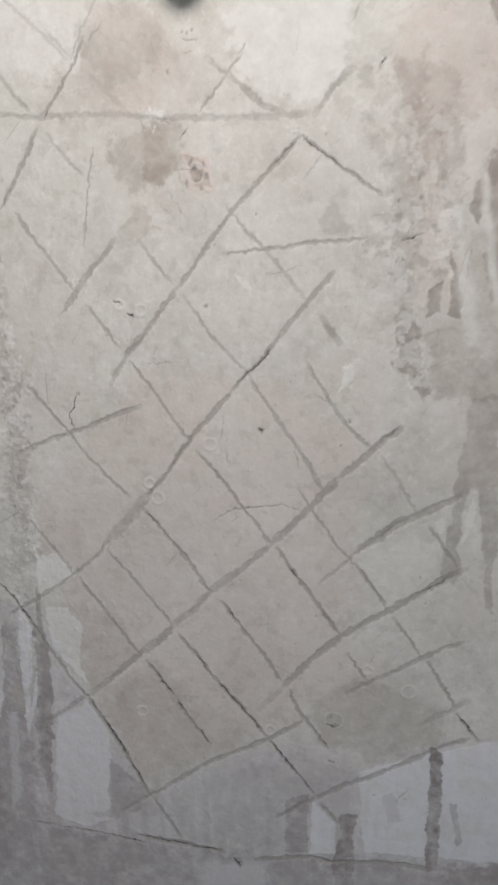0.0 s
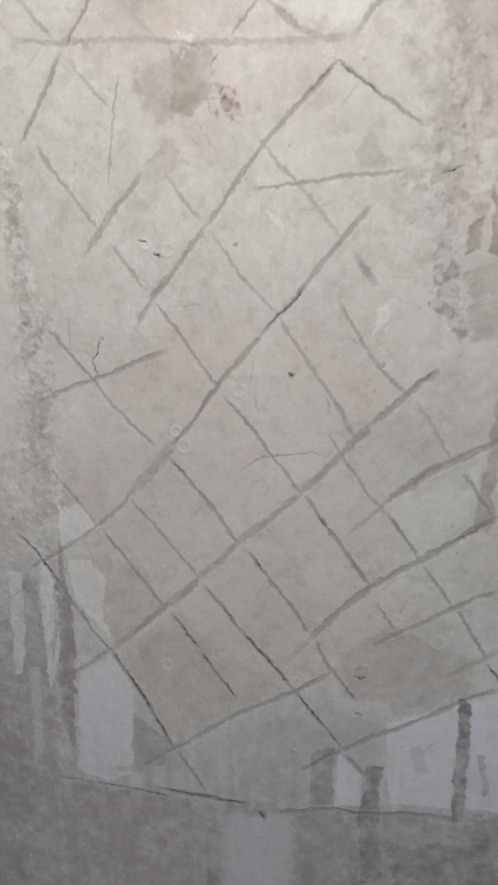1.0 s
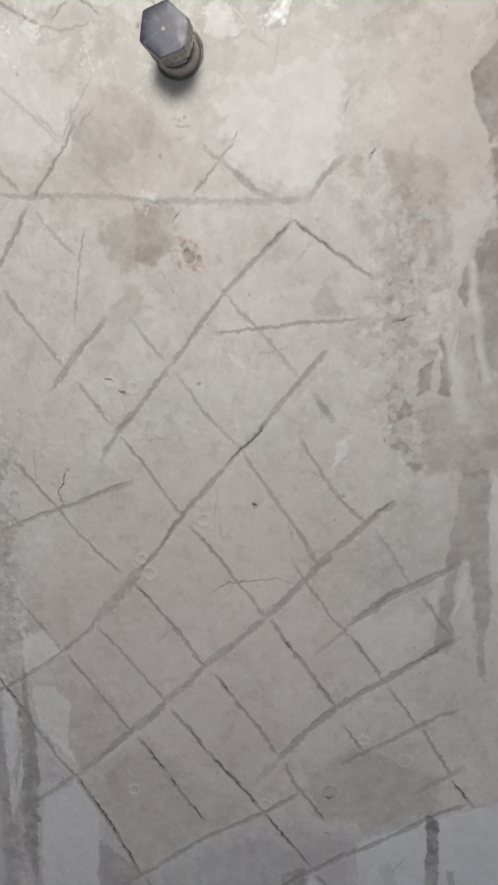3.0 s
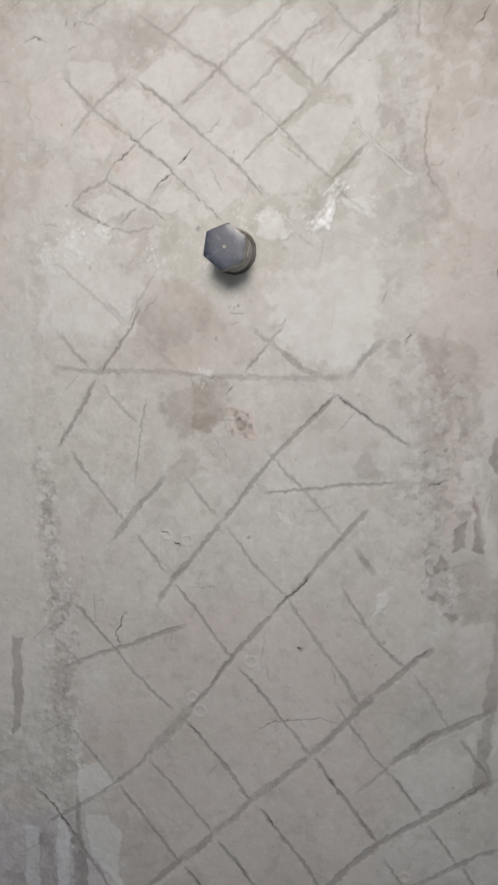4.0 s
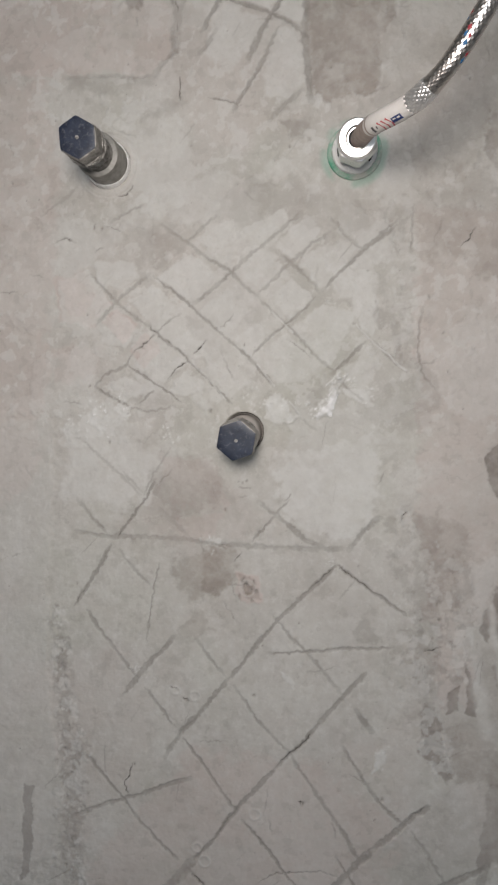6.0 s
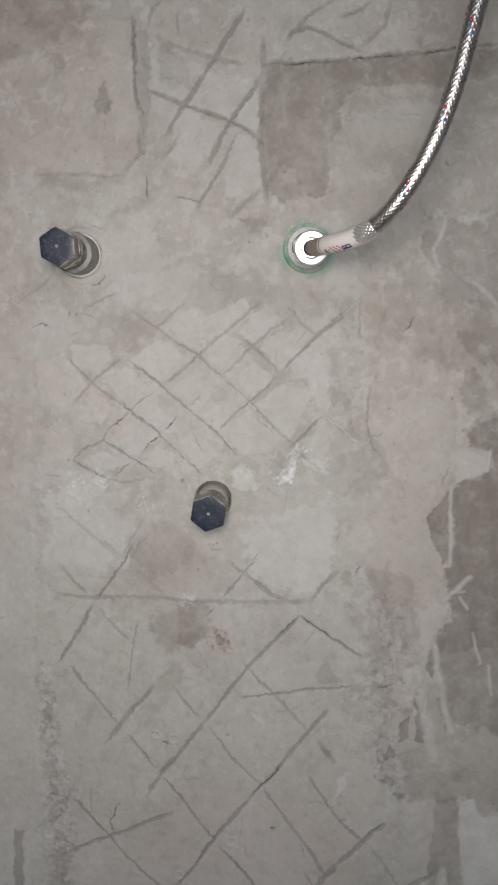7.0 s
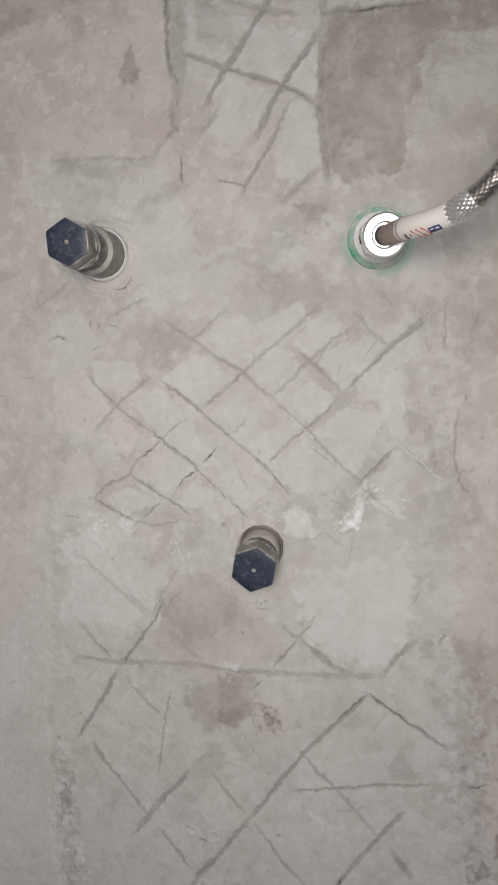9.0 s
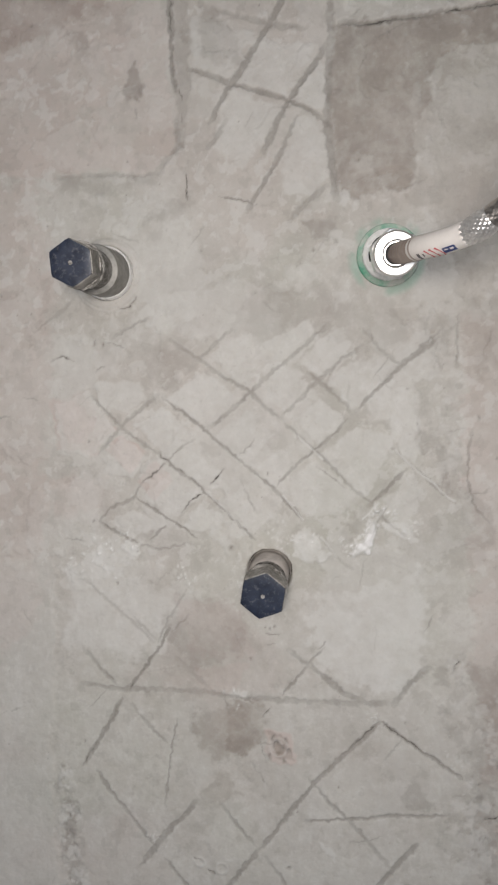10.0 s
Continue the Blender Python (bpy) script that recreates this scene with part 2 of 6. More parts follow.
def patch(layer, strength, soft, rise, ragged, *corners):
    """An area of another tone with a ragged rim: corners in millimetres, anticlockwise or clockwise."""
    xs, zs = [p[0] for p in corners], [p[1] for p in corners]
    part = window(min(xs), min(zs), max(xs), max(zs), 2 * ragged + soft + 2)
    x, z = GX[part] + 2.6 * ragged * JAG_X[part] + ragged * SWAY_X[part], GZ[part] + 2.6 * ragged * JAG_Z[part] + ragged * SWAY_Z[part]
    far, inside = np.full(x.shape, 1e9), np.zeros(x.shape, bool)
    for (x0, z0), (x1, z1) in zip(corners, corners[1:] + corners[:1]):
        far = np.minimum(far, from_line(x, z, x0, z0, x1, z1))
        if z0 != z1:
            inside ^= ((z0 > z) != (z1 > z)) & (x < (x1 - x0) * (z - z0) / (z1 - z0) + x0)
    depth = np.where(inside, far, -far) + (0.6 * soft + 1.2) * (CRUMB[part] - 0.5) + 1.6 * ragged * (PATCHY[part] - 0.5)
    amount = np.clip(0.5 + depth / soft, 0, 1)
    amount = amount * amount * (3 - 2 * amount)
    tone = strength * amount * np.clip(0.12 + 1.1 * PATCHY[part] + 0.65 * CRUMB[part], 0.2, 1.2)
    LAYERS[layer][part] = np.clip(np.maximum(LAYERS[layer][part], tone), 0, 1)
    if layer == "pale":
        lower("wet", part, tone), lower("brown", part, tone), lower("pink", part, tone)
    elif layer in ("wet", "brown"):
        lower("pale", part, tone)
    HEIGHT[part] += rise * amount


def run(x0, z0, x1, z1, half, strength):
    """A thin run of slurry that dried on the wall."""
    part = window(x0, z0, x1, z1, 3 * half + 3)
    far = from_line(GX[part] + 2.5 * SWAY_X[part] + 1.4 * JAG_X[part], GZ[part], x0, z0, x1, z1)
    wide = half * (0.55 + 0.9 * lumps(GX[part] * 0.4, GZ[part], 9, 3, 55))
    amount = np.exp(-((far / wide) ** 2.6)) * np.clip((0.35 if half > 0.8 else 0.6) + 1.1 * lumps(GX[part], GZ[part] * 0.5, 12, 3, 57), 0, 1)
    lower("wet", part, strength * amount), lower("brown", part, strength * amount), lower("dirt_and_shade", part, 0.8 * strength * amount)
    LAYERS["pale"][part] = np.maximum(LAYERS["pale"][part], (0.4 if half > 0.8 else 0.95) * strength * amount)
    HEIGHT[part] += (0.35 if half > 0.8 else 0.6) * amount


def bubble(x, z, radius):
    part = window(x, z, x, z, 2 * radius + 3)
    far = np.hypot(GX[part] - x + JAG_X[part], GZ[part] - z + JAG_Z[part])
    HEIGHT[part] += 0.5 * np.exp(-(((far - radius) / 0.7) ** 2)) - 0.25 * np.exp(-((far / (0.6 * radius)) ** 2))
    LAYERS["pale"][part] = np.maximum(LAYERS["pale"][part], 0.3 * np.exp(-(((far - radius) / 0.8) ** 2)))


def pit(x, z, radius):
    part = window(x, z, x, z, 3 * radius + 2)
    far = np.hypot(GX[part] - x + 2 * NIBBLE_X[part], 0.7 * (GZ[part] - z) + 2 * NIBBLE_Z[part])
    hole = np.exp(-((far / (0.62 * radius)) ** 2))
    HEIGHT[part] -= 1.3 * hole
    # shade of the pit, painted with the mask that sinks it
    LAYERS["dirt_and_shade"][part] = np.maximum(LAYERS["dirt_and_shade"][part], 0.8 * hole)


def crumbs(count, wide, large, x0, z0, x1, z1):
    """Powdery white crumbs of plaster strewn along a line."""
    chance = random.Random(round(x0 * 7 + z0 * 13))
    for _ in range(round(1.5 * count)):
        f, radius = chance.random(), large * chance.uniform(0.25, 1.0) ** 1.5
        x, z = x0 + f * (x1 - x0) + chance.gauss(0, wide), z0 + f * (z1 - z0) + chance.gauss(0, wide)
        part = window(x, z, x, z, 3 * radius + 2)
        far = np.hypot(GX[part] - x + 3 * NIBBLE_X[part], GZ[part] - z + 3 * NIBBLE_Z[part])
        bit = 1 / (1 + np.exp(np.clip((far - radius) / 0.25, -30, 30)))
        LAYERS["pale"][part] = np.maximum(LAYERS["pale"][part], chance.uniform(0.7, 1.0) * bit)
        lower("wet", part, bit), lower("dirt_and_shade", part, 0.8 * bit)
        HEIGHT[part] += chance.uniform(0.2, 0.7) * bit


def green_film(x, z, inner, outer, strength):
    """Green plastic that shows through the thin plaster round a fitting."""
    part = window(x, z, x, z, outer + 6)
    far = np.hypot(GX[part] - x + 2 * JAG_X[part], GZ[part] - z + 2 * JAG_Z[part])
    ring = np.clip((far - inner) / 1.0, 0, 1) * np.clip((outer - far) / 3.0, 0, 1)
    LAYERS["green"][part] = strength * ring * np.clip(4 * (lumps(GX[part], GZ[part], 11, 4, 51) - 0.34), 0.08, 1)


def weather():
    """What covers the whole wall: clouds of warmer tone, remnants of a whiter skim, wet runs low down."""
    cloud = lumps(GX, GZ, 85, 4, 31)
    LAYERS["pink"][:] = np.clip(2.0 * (cloud - 0.45), 0, 0.26) * np.clip(0.4 + CRUMB, 0, 1)
    skim = lumps(GX + 6 * JAG_X, GZ + 6 * JAG_Z, 30, 5, 33)
    high = np.clip((GZ - 880) / 60, 0.3, 1)
    strip = np.clip((122 - np.abs(GX)) / 14, 0.45, 1) * np.clip((1150 - GZ) / 40, 0.6, 1)
    LAYERS["pale"][:] = np.clip((skim - 0.52) / 0.06, 0, 1) * 0.34 * high * strip * np.clip(0.2 + 0.8 * PATCHY + 0.4 * CRUMB, 0, 1)
    HEIGHT[:] += 0.45 * np.clip((skim - 0.53) / 0.03, 0, 1) * high
    bare = lumps(GX + 5 * JAG_Z, GZ + 5 * JAG_X, 24, 5, 35)
    LAYERS["wet"][:] = np.clip((0.45 - bare) / 0.04, 0, 1) * 0.12 * high * strip * np.clip(0.2 + 1.2 * PATCHY, 0, 1)
    LAYERS["brown"][:] = np.clip((lumps(GX, GZ, 44, 5, 37) - 0.56) / 0.08, 0, 1) * 0.11
    fleck = lumps(GX + 3 * NIBBLE_X, GZ + 3 * NIBBLE_Z, 6.5, 4, 45)
    LAYERS["pale"][:] = np.maximum(LAYERS["pale"], np.clip((fleck - 0.6) / 0.04, 0, 1) * 0.3 * high)
    LAYERS["wet"][:] = np.maximum(LAYERS["wet"], np.clip((0.37 - fleck) / 0.05, 0, 1) * 0.16)
    HEIGHT[:] += 0.3 * np.clip((fleck - 0.6) / 0.06, 0, 1) * high
    low = np.clip((470 - GZ) / 60, 0, 1)
    streaks = lumps(GX + 2 * JAG_X, GZ * 0.07, 9, 3, 39)
    LAYERS["wet"][:] = np.maximum(LAYERS["wet"], low * np.clip((streaks - 0.5) / 0.14, 0, 1) * 0.26)
    LAYERS["pale"][:] = np.maximum(LAYERS["pale"], low * np.clip((0.42 - streaks) / 0.12, 0, 1) * 0.2)


def scuffs(count, seed):
    """Small scratches, pits and crumbs that the trowel and the work left all over."""
    chance = random.Random(seed)
    for _ in range(count):
        x, z, turn, size = chance.uniform(-205, 205), chance.uniform(300, 1270), chance.gauss(0.9, 0.9), chance.uniform(3, 22) ** 1.0
        stroke(chance.uniform(0.25, 0.6), chance.uniform(0.05, 0.35), chance.uniform(0.05, 0.4), (x, z), (x + size * math.cos(turn), z + size * math.sin(turn)))
    for _ in range(count):
        pit(chance.uniform(-205, 205), chance.uniform(300, 1270), chance.choice((0.3, 0.4, 0.5, 0.5, 0.8)))
    for _ in range(2 * count):
        x, z, radius = chance.uniform(-205, 205), chance.uniform(300, 1270), chance.uniform(0.4, 1.3)
        part = window(x, z, x, z, 3 * radius + 2)
        HEIGHT[part] += chance.uniform(0.15, 0.6) * np.exp(-((np.hypot(GX[part] - x + JAG_X[part], GZ[part] - z + JAG_Z[part]) / radius) ** 2))


def outlet_hole(x, z, radius, collar):
    """The round opening of a water outlet, with the plaster smoothed up to it."""
    part = window(x, z, x, z, radius + 14)
    far = np.hypot(GX[part] - x, GZ[part] - z)
    near = np.exp(-((np.maximum(far - radius, 0) / 5) ** 2))
    HEIGHT[part] = HEIGHT[part] * (1 - near) + collar * np.exp(-(((far - radius - 3) / 2.5) ** 2)) * near
    HEIGHT[part] = np.where(far < radius, -9.0, HEIGHT[part])
    # the hole's floor is coloured dark, for the shade in the gap
    LAYERS["dirt_and_shade"][part] = np.where(far < radius - 0.3, 0.95, LAYERS["dirt_and_shade"][part] * (1 - 0.8 * near))


weather()
# worn, stained and paler areas of the plaster
patch("brown", 0.60, 4.0, -0.4, 2.5, (51, 1221.6), (106.8, 1221.9), (166, 1223.3), (210.2, 1224.8), (210.1, 1206.1), (158.3, 1203.1), (128.7, 1204.5), (106.2, 1200.1), (98.5, 1191.5), (98.9, 1177), (90.4, 1165.8), (93.7, 1151.8), (86.5, 1135.6), (66.7, 1132.8), (51.6, 1135.3), (49.4, 1157.4), (47.2, 1179.4))
patch("wet", 0.25, 4.0, 0.0, 3.0, (51, 1221.6), (106.8, 1221.9), (166, 1223.3), (210.2, 1224.8), (210.1, 1209.6), (158.4, 1208.4), (99, 1209.4), (54.3, 1209.7))
patch("brown", 0.34, 6.0, 0.0, 5.0, (98.7, 1198.7), (158.3, 1202.4), (210.1, 1205), (209.8, 1117.4), (179.8, 1121.7), (157.1, 1116), (149.1, 1086.6), (118.6, 1084.1), (100.3, 1114.7), (87.6, 1133.7), (93.7, 1151.8), (91.1, 1165.8), (98.9, 1177))
patch("pale", 0.20, 4.0, 0.2, 3.0, (107.7, 1185.7), (135.8, 1191.6), (132.2, 1195.3), (165.5, 1188.4), (157.8, 1167.2), (112.9, 1167.4))
patch("wet", 0.22, 6.0, 0.0, 4.0, (49.1, 1221.7), (58.4, 1221.3), (55.4, 1179), (57.4, 1136.9), (50.9, 1136), (48.6, 1157.4), (46.8, 1179.4))
patch("wet", 0.40, 3.0, 0.0, 3.0, (152.4, 1103.2), (155.2, 1116.1), (168.5, 1121), (185.3, 1111.8), (209.8, 1119.3), (209.4, 1016), (190.3, 1020.6), (175.9, 1036.4), (171.5, 1051.8), (162.2, 1074.8), (154.9, 1091.9))
patch("brown", 0.35, 8.0, 0.0, 5.0, (110.8, 1076.9), (151, 1086.5), (171.5, 1051.8), (209.4, 1016), (209.3, 989), (171, 1013.6), (140.5, 1030.2), (113.8, 1038.9))
patch("wet", 0.42, 3.0, 0.0, 3.0, (175.5, 1001.9), (177.9, 1013.4), (185.6, 1015), (194.8, 1001.2), (198.5, 981.7), (191.9, 974.1), (182.3, 980.3), (176.6, 992.2))
patch("wet", 0.60, 4.0, -0.4, 4.0, (209.3, 983.2), (190.8, 980), (181.4, 974.5), (185.2, 962.6), (196, 958.3), (196.7, 945.7), (191.6, 940.4), (176, 937), (171.3, 930.8), (169.5, 879.5), (165.4, 862.6), (169.2, 847), (165.9, 838.9), (156.2, 826), (158.8, 814.3), (208.7, 816.9))
patch("wet", 0.42, 5.0, -0.2, 4.0, (156.2, 826), (158.6, 797.6), (164.2, 759.6), (208.5, 758.3), (208.7, 825.1), (165.9, 838.9))
patch("wet", 0.20, 8.0, 0.0, 5.0, (209.1, 938.2), (189.6, 934.9), (175.8, 919.5), (173.4, 875.4), (175.1, 846.8), (208.8, 841.6))
patch("brown", 0.32, 5.0, 0.0, 4.0, (209.3, 983.2), (190.8, 980), (181.4, 974.5), (185.2, 962.6), (196, 958.3), (196.7, 945.7), (191.6, 940.4), (176, 937), (171.3, 930.8), (169.5, 879.5), (165.4, 862.6), (169.2, 847), (165.9, 838.9), (156.2, 826), (158.6, 797.6), (164.2, 759.6), (208.5, 758.3))
patch("wet", 0.66, 1.5, -0.3, 1.5, (168.6, 932.5), (153.1, 914.3), (155.9, 896.2), (163.6, 879.7), (168.8, 883.6))
patch("pale", 0.30, 2.0, 0.4, 2.5, (171.2, 958.4), (185.2, 962.6), (196, 958.3), (196.7, 944.9), (181.9, 939.9), (172.1, 937.1))
patch("wet", 0.62, 1.2, -0.3, 1.5, (156.1, 822.7), (150.9, 817.9), (149.5, 805.4), (154.6, 796.9), (157.9, 806))
patch("wet", 0.62, 1.2, -0.3, 1.5, (141.5, 781.4), (145, 772), (148.8, 760.9), (148.7, 750.7), (142.2, 750.9))
patch("wet", 0.60, 1.5, -0.3, 1.5, (131.9, 763.9), (138.1, 768.8), (137, 751.9), (129.2, 749.6))
patch("wet", 0.52, 1.5, 0.0, 2.0, (169.2, 850.2), (177.9, 849.1), (179.4, 841.7), (169.1, 840.4))
patch("brown", 0.30, 4.0, 0.0, 3.0, (150.6, 795.8), (164.6, 797.4), (168.2, 759.5), (208.5, 758.3), (208.3, 724.3), (133.3, 725.5), (135.6, 743.4), (152, 755.7))
patch("wet", 0.45, 5.0, 0.0, 3.0, (186.5, 775.8), (191.7, 784.1), (193.2, 754.5), (208.4, 745.6), (208.5, 775.2), (196.6, 796.5))
patch("wet", 0.46, 2.0, -0.4, 4.0, (113.5, 751.6), (117.7, 756.5), (129.1, 743.1), (131, 729.5), (135.2, 712.4), (130.8, 703.7), (121.4, 715.9), (114.7, 726.2))
patch("brown", 0.35, 3.0, 0.0, 4.0, (113.5, 751.6), (117.7, 756.5), (129.1, 743.1), (131, 729.5), (135.2, 712.4), (130.8, 703.7), (121.4, 715.9), (114.7, 726.2))
patch("rough", 0.90, 3.0, 0.0, 4.0, (111.9, 756.6), (117.6, 763.2), (129.1, 743.1), (132.6, 729.5), (136.2, 710.7), (130.8, 702), (121.4, 712.4), (113.1, 726.2))
patch("wet", 0.28, 4.0, 0.0, 5.0, (111.1, 840), (116.5, 858.1), (123.2, 860.9), (124.6, 833.4), (120.1, 814.8), (117.2, 795.8), (120.6, 776.3), (117.7, 756.5), (112.8, 759.9), (110.9, 789.4), (114.5, 814.9))
patch("wet", 0.28, 4.0, 0.0, 4.0, (103.6, 973.3), (115.2, 976.6), (124.1, 963.9), (125.8, 944.6), (115.6, 938.2), (105.2, 945.7))
patch("rough", 0.60, 5.0, 0.0, 5.0, (108.8, 858.4), (125.7, 860.8), (131, 820.8), (130.5, 756.4), (117.7, 749.9), (109.3, 789.5))
patch("wet", 0.40, 2.0, -0.1, 2.0, (154.2, 705.5), (171.9, 707.2), (171.6, 688.1), (174.5, 652.7), (165.6, 652.5), (155.6, 654.2), (150.5, 659.6), (153.2, 681))
patch("wet", 0.46, 1.5, -0.1, 1.5, (150.5, 659.6), (157.3, 654.2), (155.5, 634.2), (153.3, 615.6), (155.4, 600.5), (152.2, 592.1), (144.2, 596.5), (144.9, 611.6), (146.4, 619.2), (148.7, 637.7))
patch("wet", 0.46, 1.5, -0.1, 1.5, (162.9, 654.3), (174.5, 652.7), (176.3, 619.8), (173.3, 601), (175.6, 574.3), (170.7, 578), (168.9, 600.9), (166.5, 623.3))
patch("pale", 0.36, 1.5, 0.2, 1.0, (159.8, 647), (162.6, 641.6), (161.3, 630.6), (156.6, 619.4), (155, 615.6), (157.2, 634.2))
patch("pale", 0.32, 1.5, 0.2, 1.5, (140.1, 632), (144.4, 634), (144.6, 624.7), (141.3, 622.8))
patch("brown", 0.25, 3.0, -0.3, 3.0, (129.5, 741.4), (151.8, 742.9), (155.3, 704.2), (134.1, 704.8), (129.6, 726.4))
patch("brown", 0.45, 3.0, 0.0, 3.0, (133.3, 725.5), (167.8, 727.5), (208.4, 729.4), (208.2, 697.6), (187.8, 691.2), (183.1, 705.2), (172.5, 704.6), (151.3, 704.3), (134.9, 702.1))
patch("pale", 0.45, 1.2, 0.4, 1.0, (173.7, 702.8), (183.9, 705.6), (188.7, 692), (208.2, 690.6), (208, 638.1), (175.9, 638.9), (172.2, 677.7))
patch("pink", 0.42, 5.0, 0.2, 5.0, (135.2, 1053.2), (171.3, 1036.6), (170.4, 959.3), (154.2, 914.3), (149.8, 880.2), (165.3, 855.3), (140.7, 806.5), (145.9, 755.9), (127.6, 752.2), (124.5, 798.7), (112.2, 881.5), (114, 961.3), (109.6, 1023.7))
patch("pale", 0.20, 5.0, 0.3, 4.0, (128.2, 992.1), (149.6, 999), (170.8, 990.5), (166.3, 939.7), (146.7, 936.4), (131.2, 944.9))
patch("pale", 0.26, 4.0, 0.3, 4.0, (137.3, 843.9), (165.3, 853.2), (157, 826.8), (146.7, 806.3), (144.3, 781.3), (134.5, 798.4))
patch("wet", 0.22, 4.0, 0.0, 4.0, (112.2, 881.5), (126, 876.9), (129.3, 840), (123.7, 756.5), (111.4, 752.6), (108.9, 820))
patch("wet", 0.34, 2.5, -0.4, 2.0, (-33.8, 1247.6), (-27.3, 1246.8), (-26.6, 1220.3), (-26.2, 1199.6), (-29.2, 1185), (-33.4, 1165.6), (-37.6, 1164.8), (-34.8, 1185.6), (-36.1, 1212.5))
# shade band below the raised panel's edge, painted with the damp tone
patch("wet", 0.28, 5.0, 0.0, 3.0, (-102.1, 1155.5), (-75.9, 1155.6), (-57.4, 1152.7), (-48.4, 1153.7), (-50.6, 1147.8), (-76.5, 1145.5), (-100.9, 1149.2))
patch("wet", 0.58, 2.5, 0.0, 3.0, (-67, 1194.9), (-64, 1200.6), (-62.2, 1209.4), (-56.2, 1214.7), (-54.4, 1202.6), (-55.8, 1194.3), (-62.3, 1192.9))
patch("wet", 0.30, 5.0, 0.0, 4.0, (-44.9, 1136.7), (-35.2, 1140.4), (-28.4, 1138.3), (-30.9, 1131.5), (-42.2, 1128.2), (-56.6, 1127.5), (-54.7, 1132.9))
patch("brown", 0.40, 5.0, 0.0, 4.0, (-143.2, 1291.6), (-57.7, 1287.4), (-63.1, 1259.6), (-69.4, 1247.5), (-84.8, 1241.1), (-102.2, 1234.8), (-148, 1229.8))
patch("pink", 0.95, 5.0, 0.0, 4.0, (-143.2, 1291.6), (-57.7, 1287.4), (-63.1, 1259.6), (-69.4, 1247.5), (-84.8, 1241.1), (-102.2, 1234.8), (-148, 1229.8))
patch("pink", 0.55, 6.0, 0.0, 4.0, (-150.6, 1264.9), (-35.2, 1250.7), (-38.1, 1200.8), (-36.8, 1167.8), (-46.9, 1156.6), (-75.8, 1157.7), (-108.5, 1158.5), (-159.1, 1157.4))
patch("pink", 0.45, 10.0, 0.0, 6.0, (-159.1, 1157.4), (-118.8, 1153.9), (-109.8, 1115.6), (-115.3, 1036.3), (-128.4, 971.4), (-136.7, 904.6), (-181.9, 870.4))
patch("pale", 0.32, 3.0, 0.3, 2.0, (-23.5, 1237.6), (0.3, 1223.1), (9.3, 1222.1), (-7, 1200.5), (-23.6, 1208.2), (-25.7, 1226.1))
patch("pale", 0.34, 3.0, 0.3, 2.0, (9.1, 1217.7), (41.8, 1212.6), (25.2, 1188.3), (-1, 1198.4))
patch("pale", 0.36, 3.0, 0.3, 2.0, (27.3, 1187.5), (41.5, 1205.4), (45.8, 1200.6), (44.5, 1177.5))
patch("pale", 0.36, 3.0, 0.3, 2.0, (28.2, 1174.8), (40.2, 1174.5), (47, 1159.8), (47.3, 1145.1), (38.5, 1135.5), (20.5, 1137.1), (19.6, 1150.5))
patch("pale", 0.30, 3.0, 0.3, 2.0, (-7.3, 1194.6), (22.6, 1182.7), (12.8, 1168.9), (-0.2, 1152.3), (-15, 1165.7))
patch("wet", 0.24, 6.0, 0.0, 5.0, (-6.6, 1086.4), (12.1, 1089.6), (36.6, 1089.4), (54.4, 1082.1), (47.9, 1070.5), (29.5, 1065.7), (10.8, 1060.7), (-4.4, 1067.8))
patch("wet", 0.26, 6.0, 0.0, 5.0, (-59.1, 1058.7), (-39.7, 1060.7), (-30.6, 1050.8), (-37.8, 1035.5), (-52.4, 1034.7), (-61.5, 1046.2))
patch("wet", 0.22, 6.0, 0.0, 5.0, (89.4, 1067.8), (106.8, 1066.7), (106.1, 1043), (94.7, 1049.6))
patch("pink", 0.75, 5.0, 0.0, 4.0, (-115.8, 1029.9), (-96.9, 1035.4), (-83, 1018.6), (-92.3, 1002.9), (-112.5, 1003.7))
patch("pink", 0.40, 6.0, 0.0, 5.0, (-120.4, 987.7), (-83.1, 989.6), (-91.1, 970.3), (-118.6, 964.5))
patch("wet", 0.14, 7.0, 0.0, 6.0, (-51.9, 900.6), (-15.7, 906.9), (-13.1, 893.8), (9, 887.2), (-4.5, 870.9), (-47, 870.8), (-59.3, 887.4))
patch("pink", 0.20, 8.0, 0.0, 6.0, (-51.7, 903.9), (-12.4, 906.9), (14.9, 877.5), (1.5, 862.8), (-57.4, 862.4), (-61.2, 884.1))
patch("brown", 0.50, 6.0, 0.0, 4.0, (-29.8, 854.3), (-8.5, 856.1), (0.8, 848), (-3.1, 834.7), (-19.7, 827.8), (-27.3, 837.7))
patch("pale", 0.60, 2.0, 0.4, 3.5, (21.6, 957.5), (30.7, 951), (34.9, 939.8), (23.9, 938.5), (18.1, 948.1))
patch("pale", 0.90, 1.5, 0.7, 2.5, (60.2, 958.1), (66.4, 961), (62.9, 948.6), (58, 939.3), (50.2, 937.3), (49.4, 941.1), (56.7, 947.2))
patch("pale", 0.60, 2.0, 0.4, 3.0, (70.8, 957.8), (82.7, 955.9), (84, 948.1), (73.5, 949.9))
patch("pale", 0.60, 2.0, 0.4, 3.0, (-94.1, 949.1), (-81.1, 942.2), (-85.1, 932.4), (-96.6, 937.6))
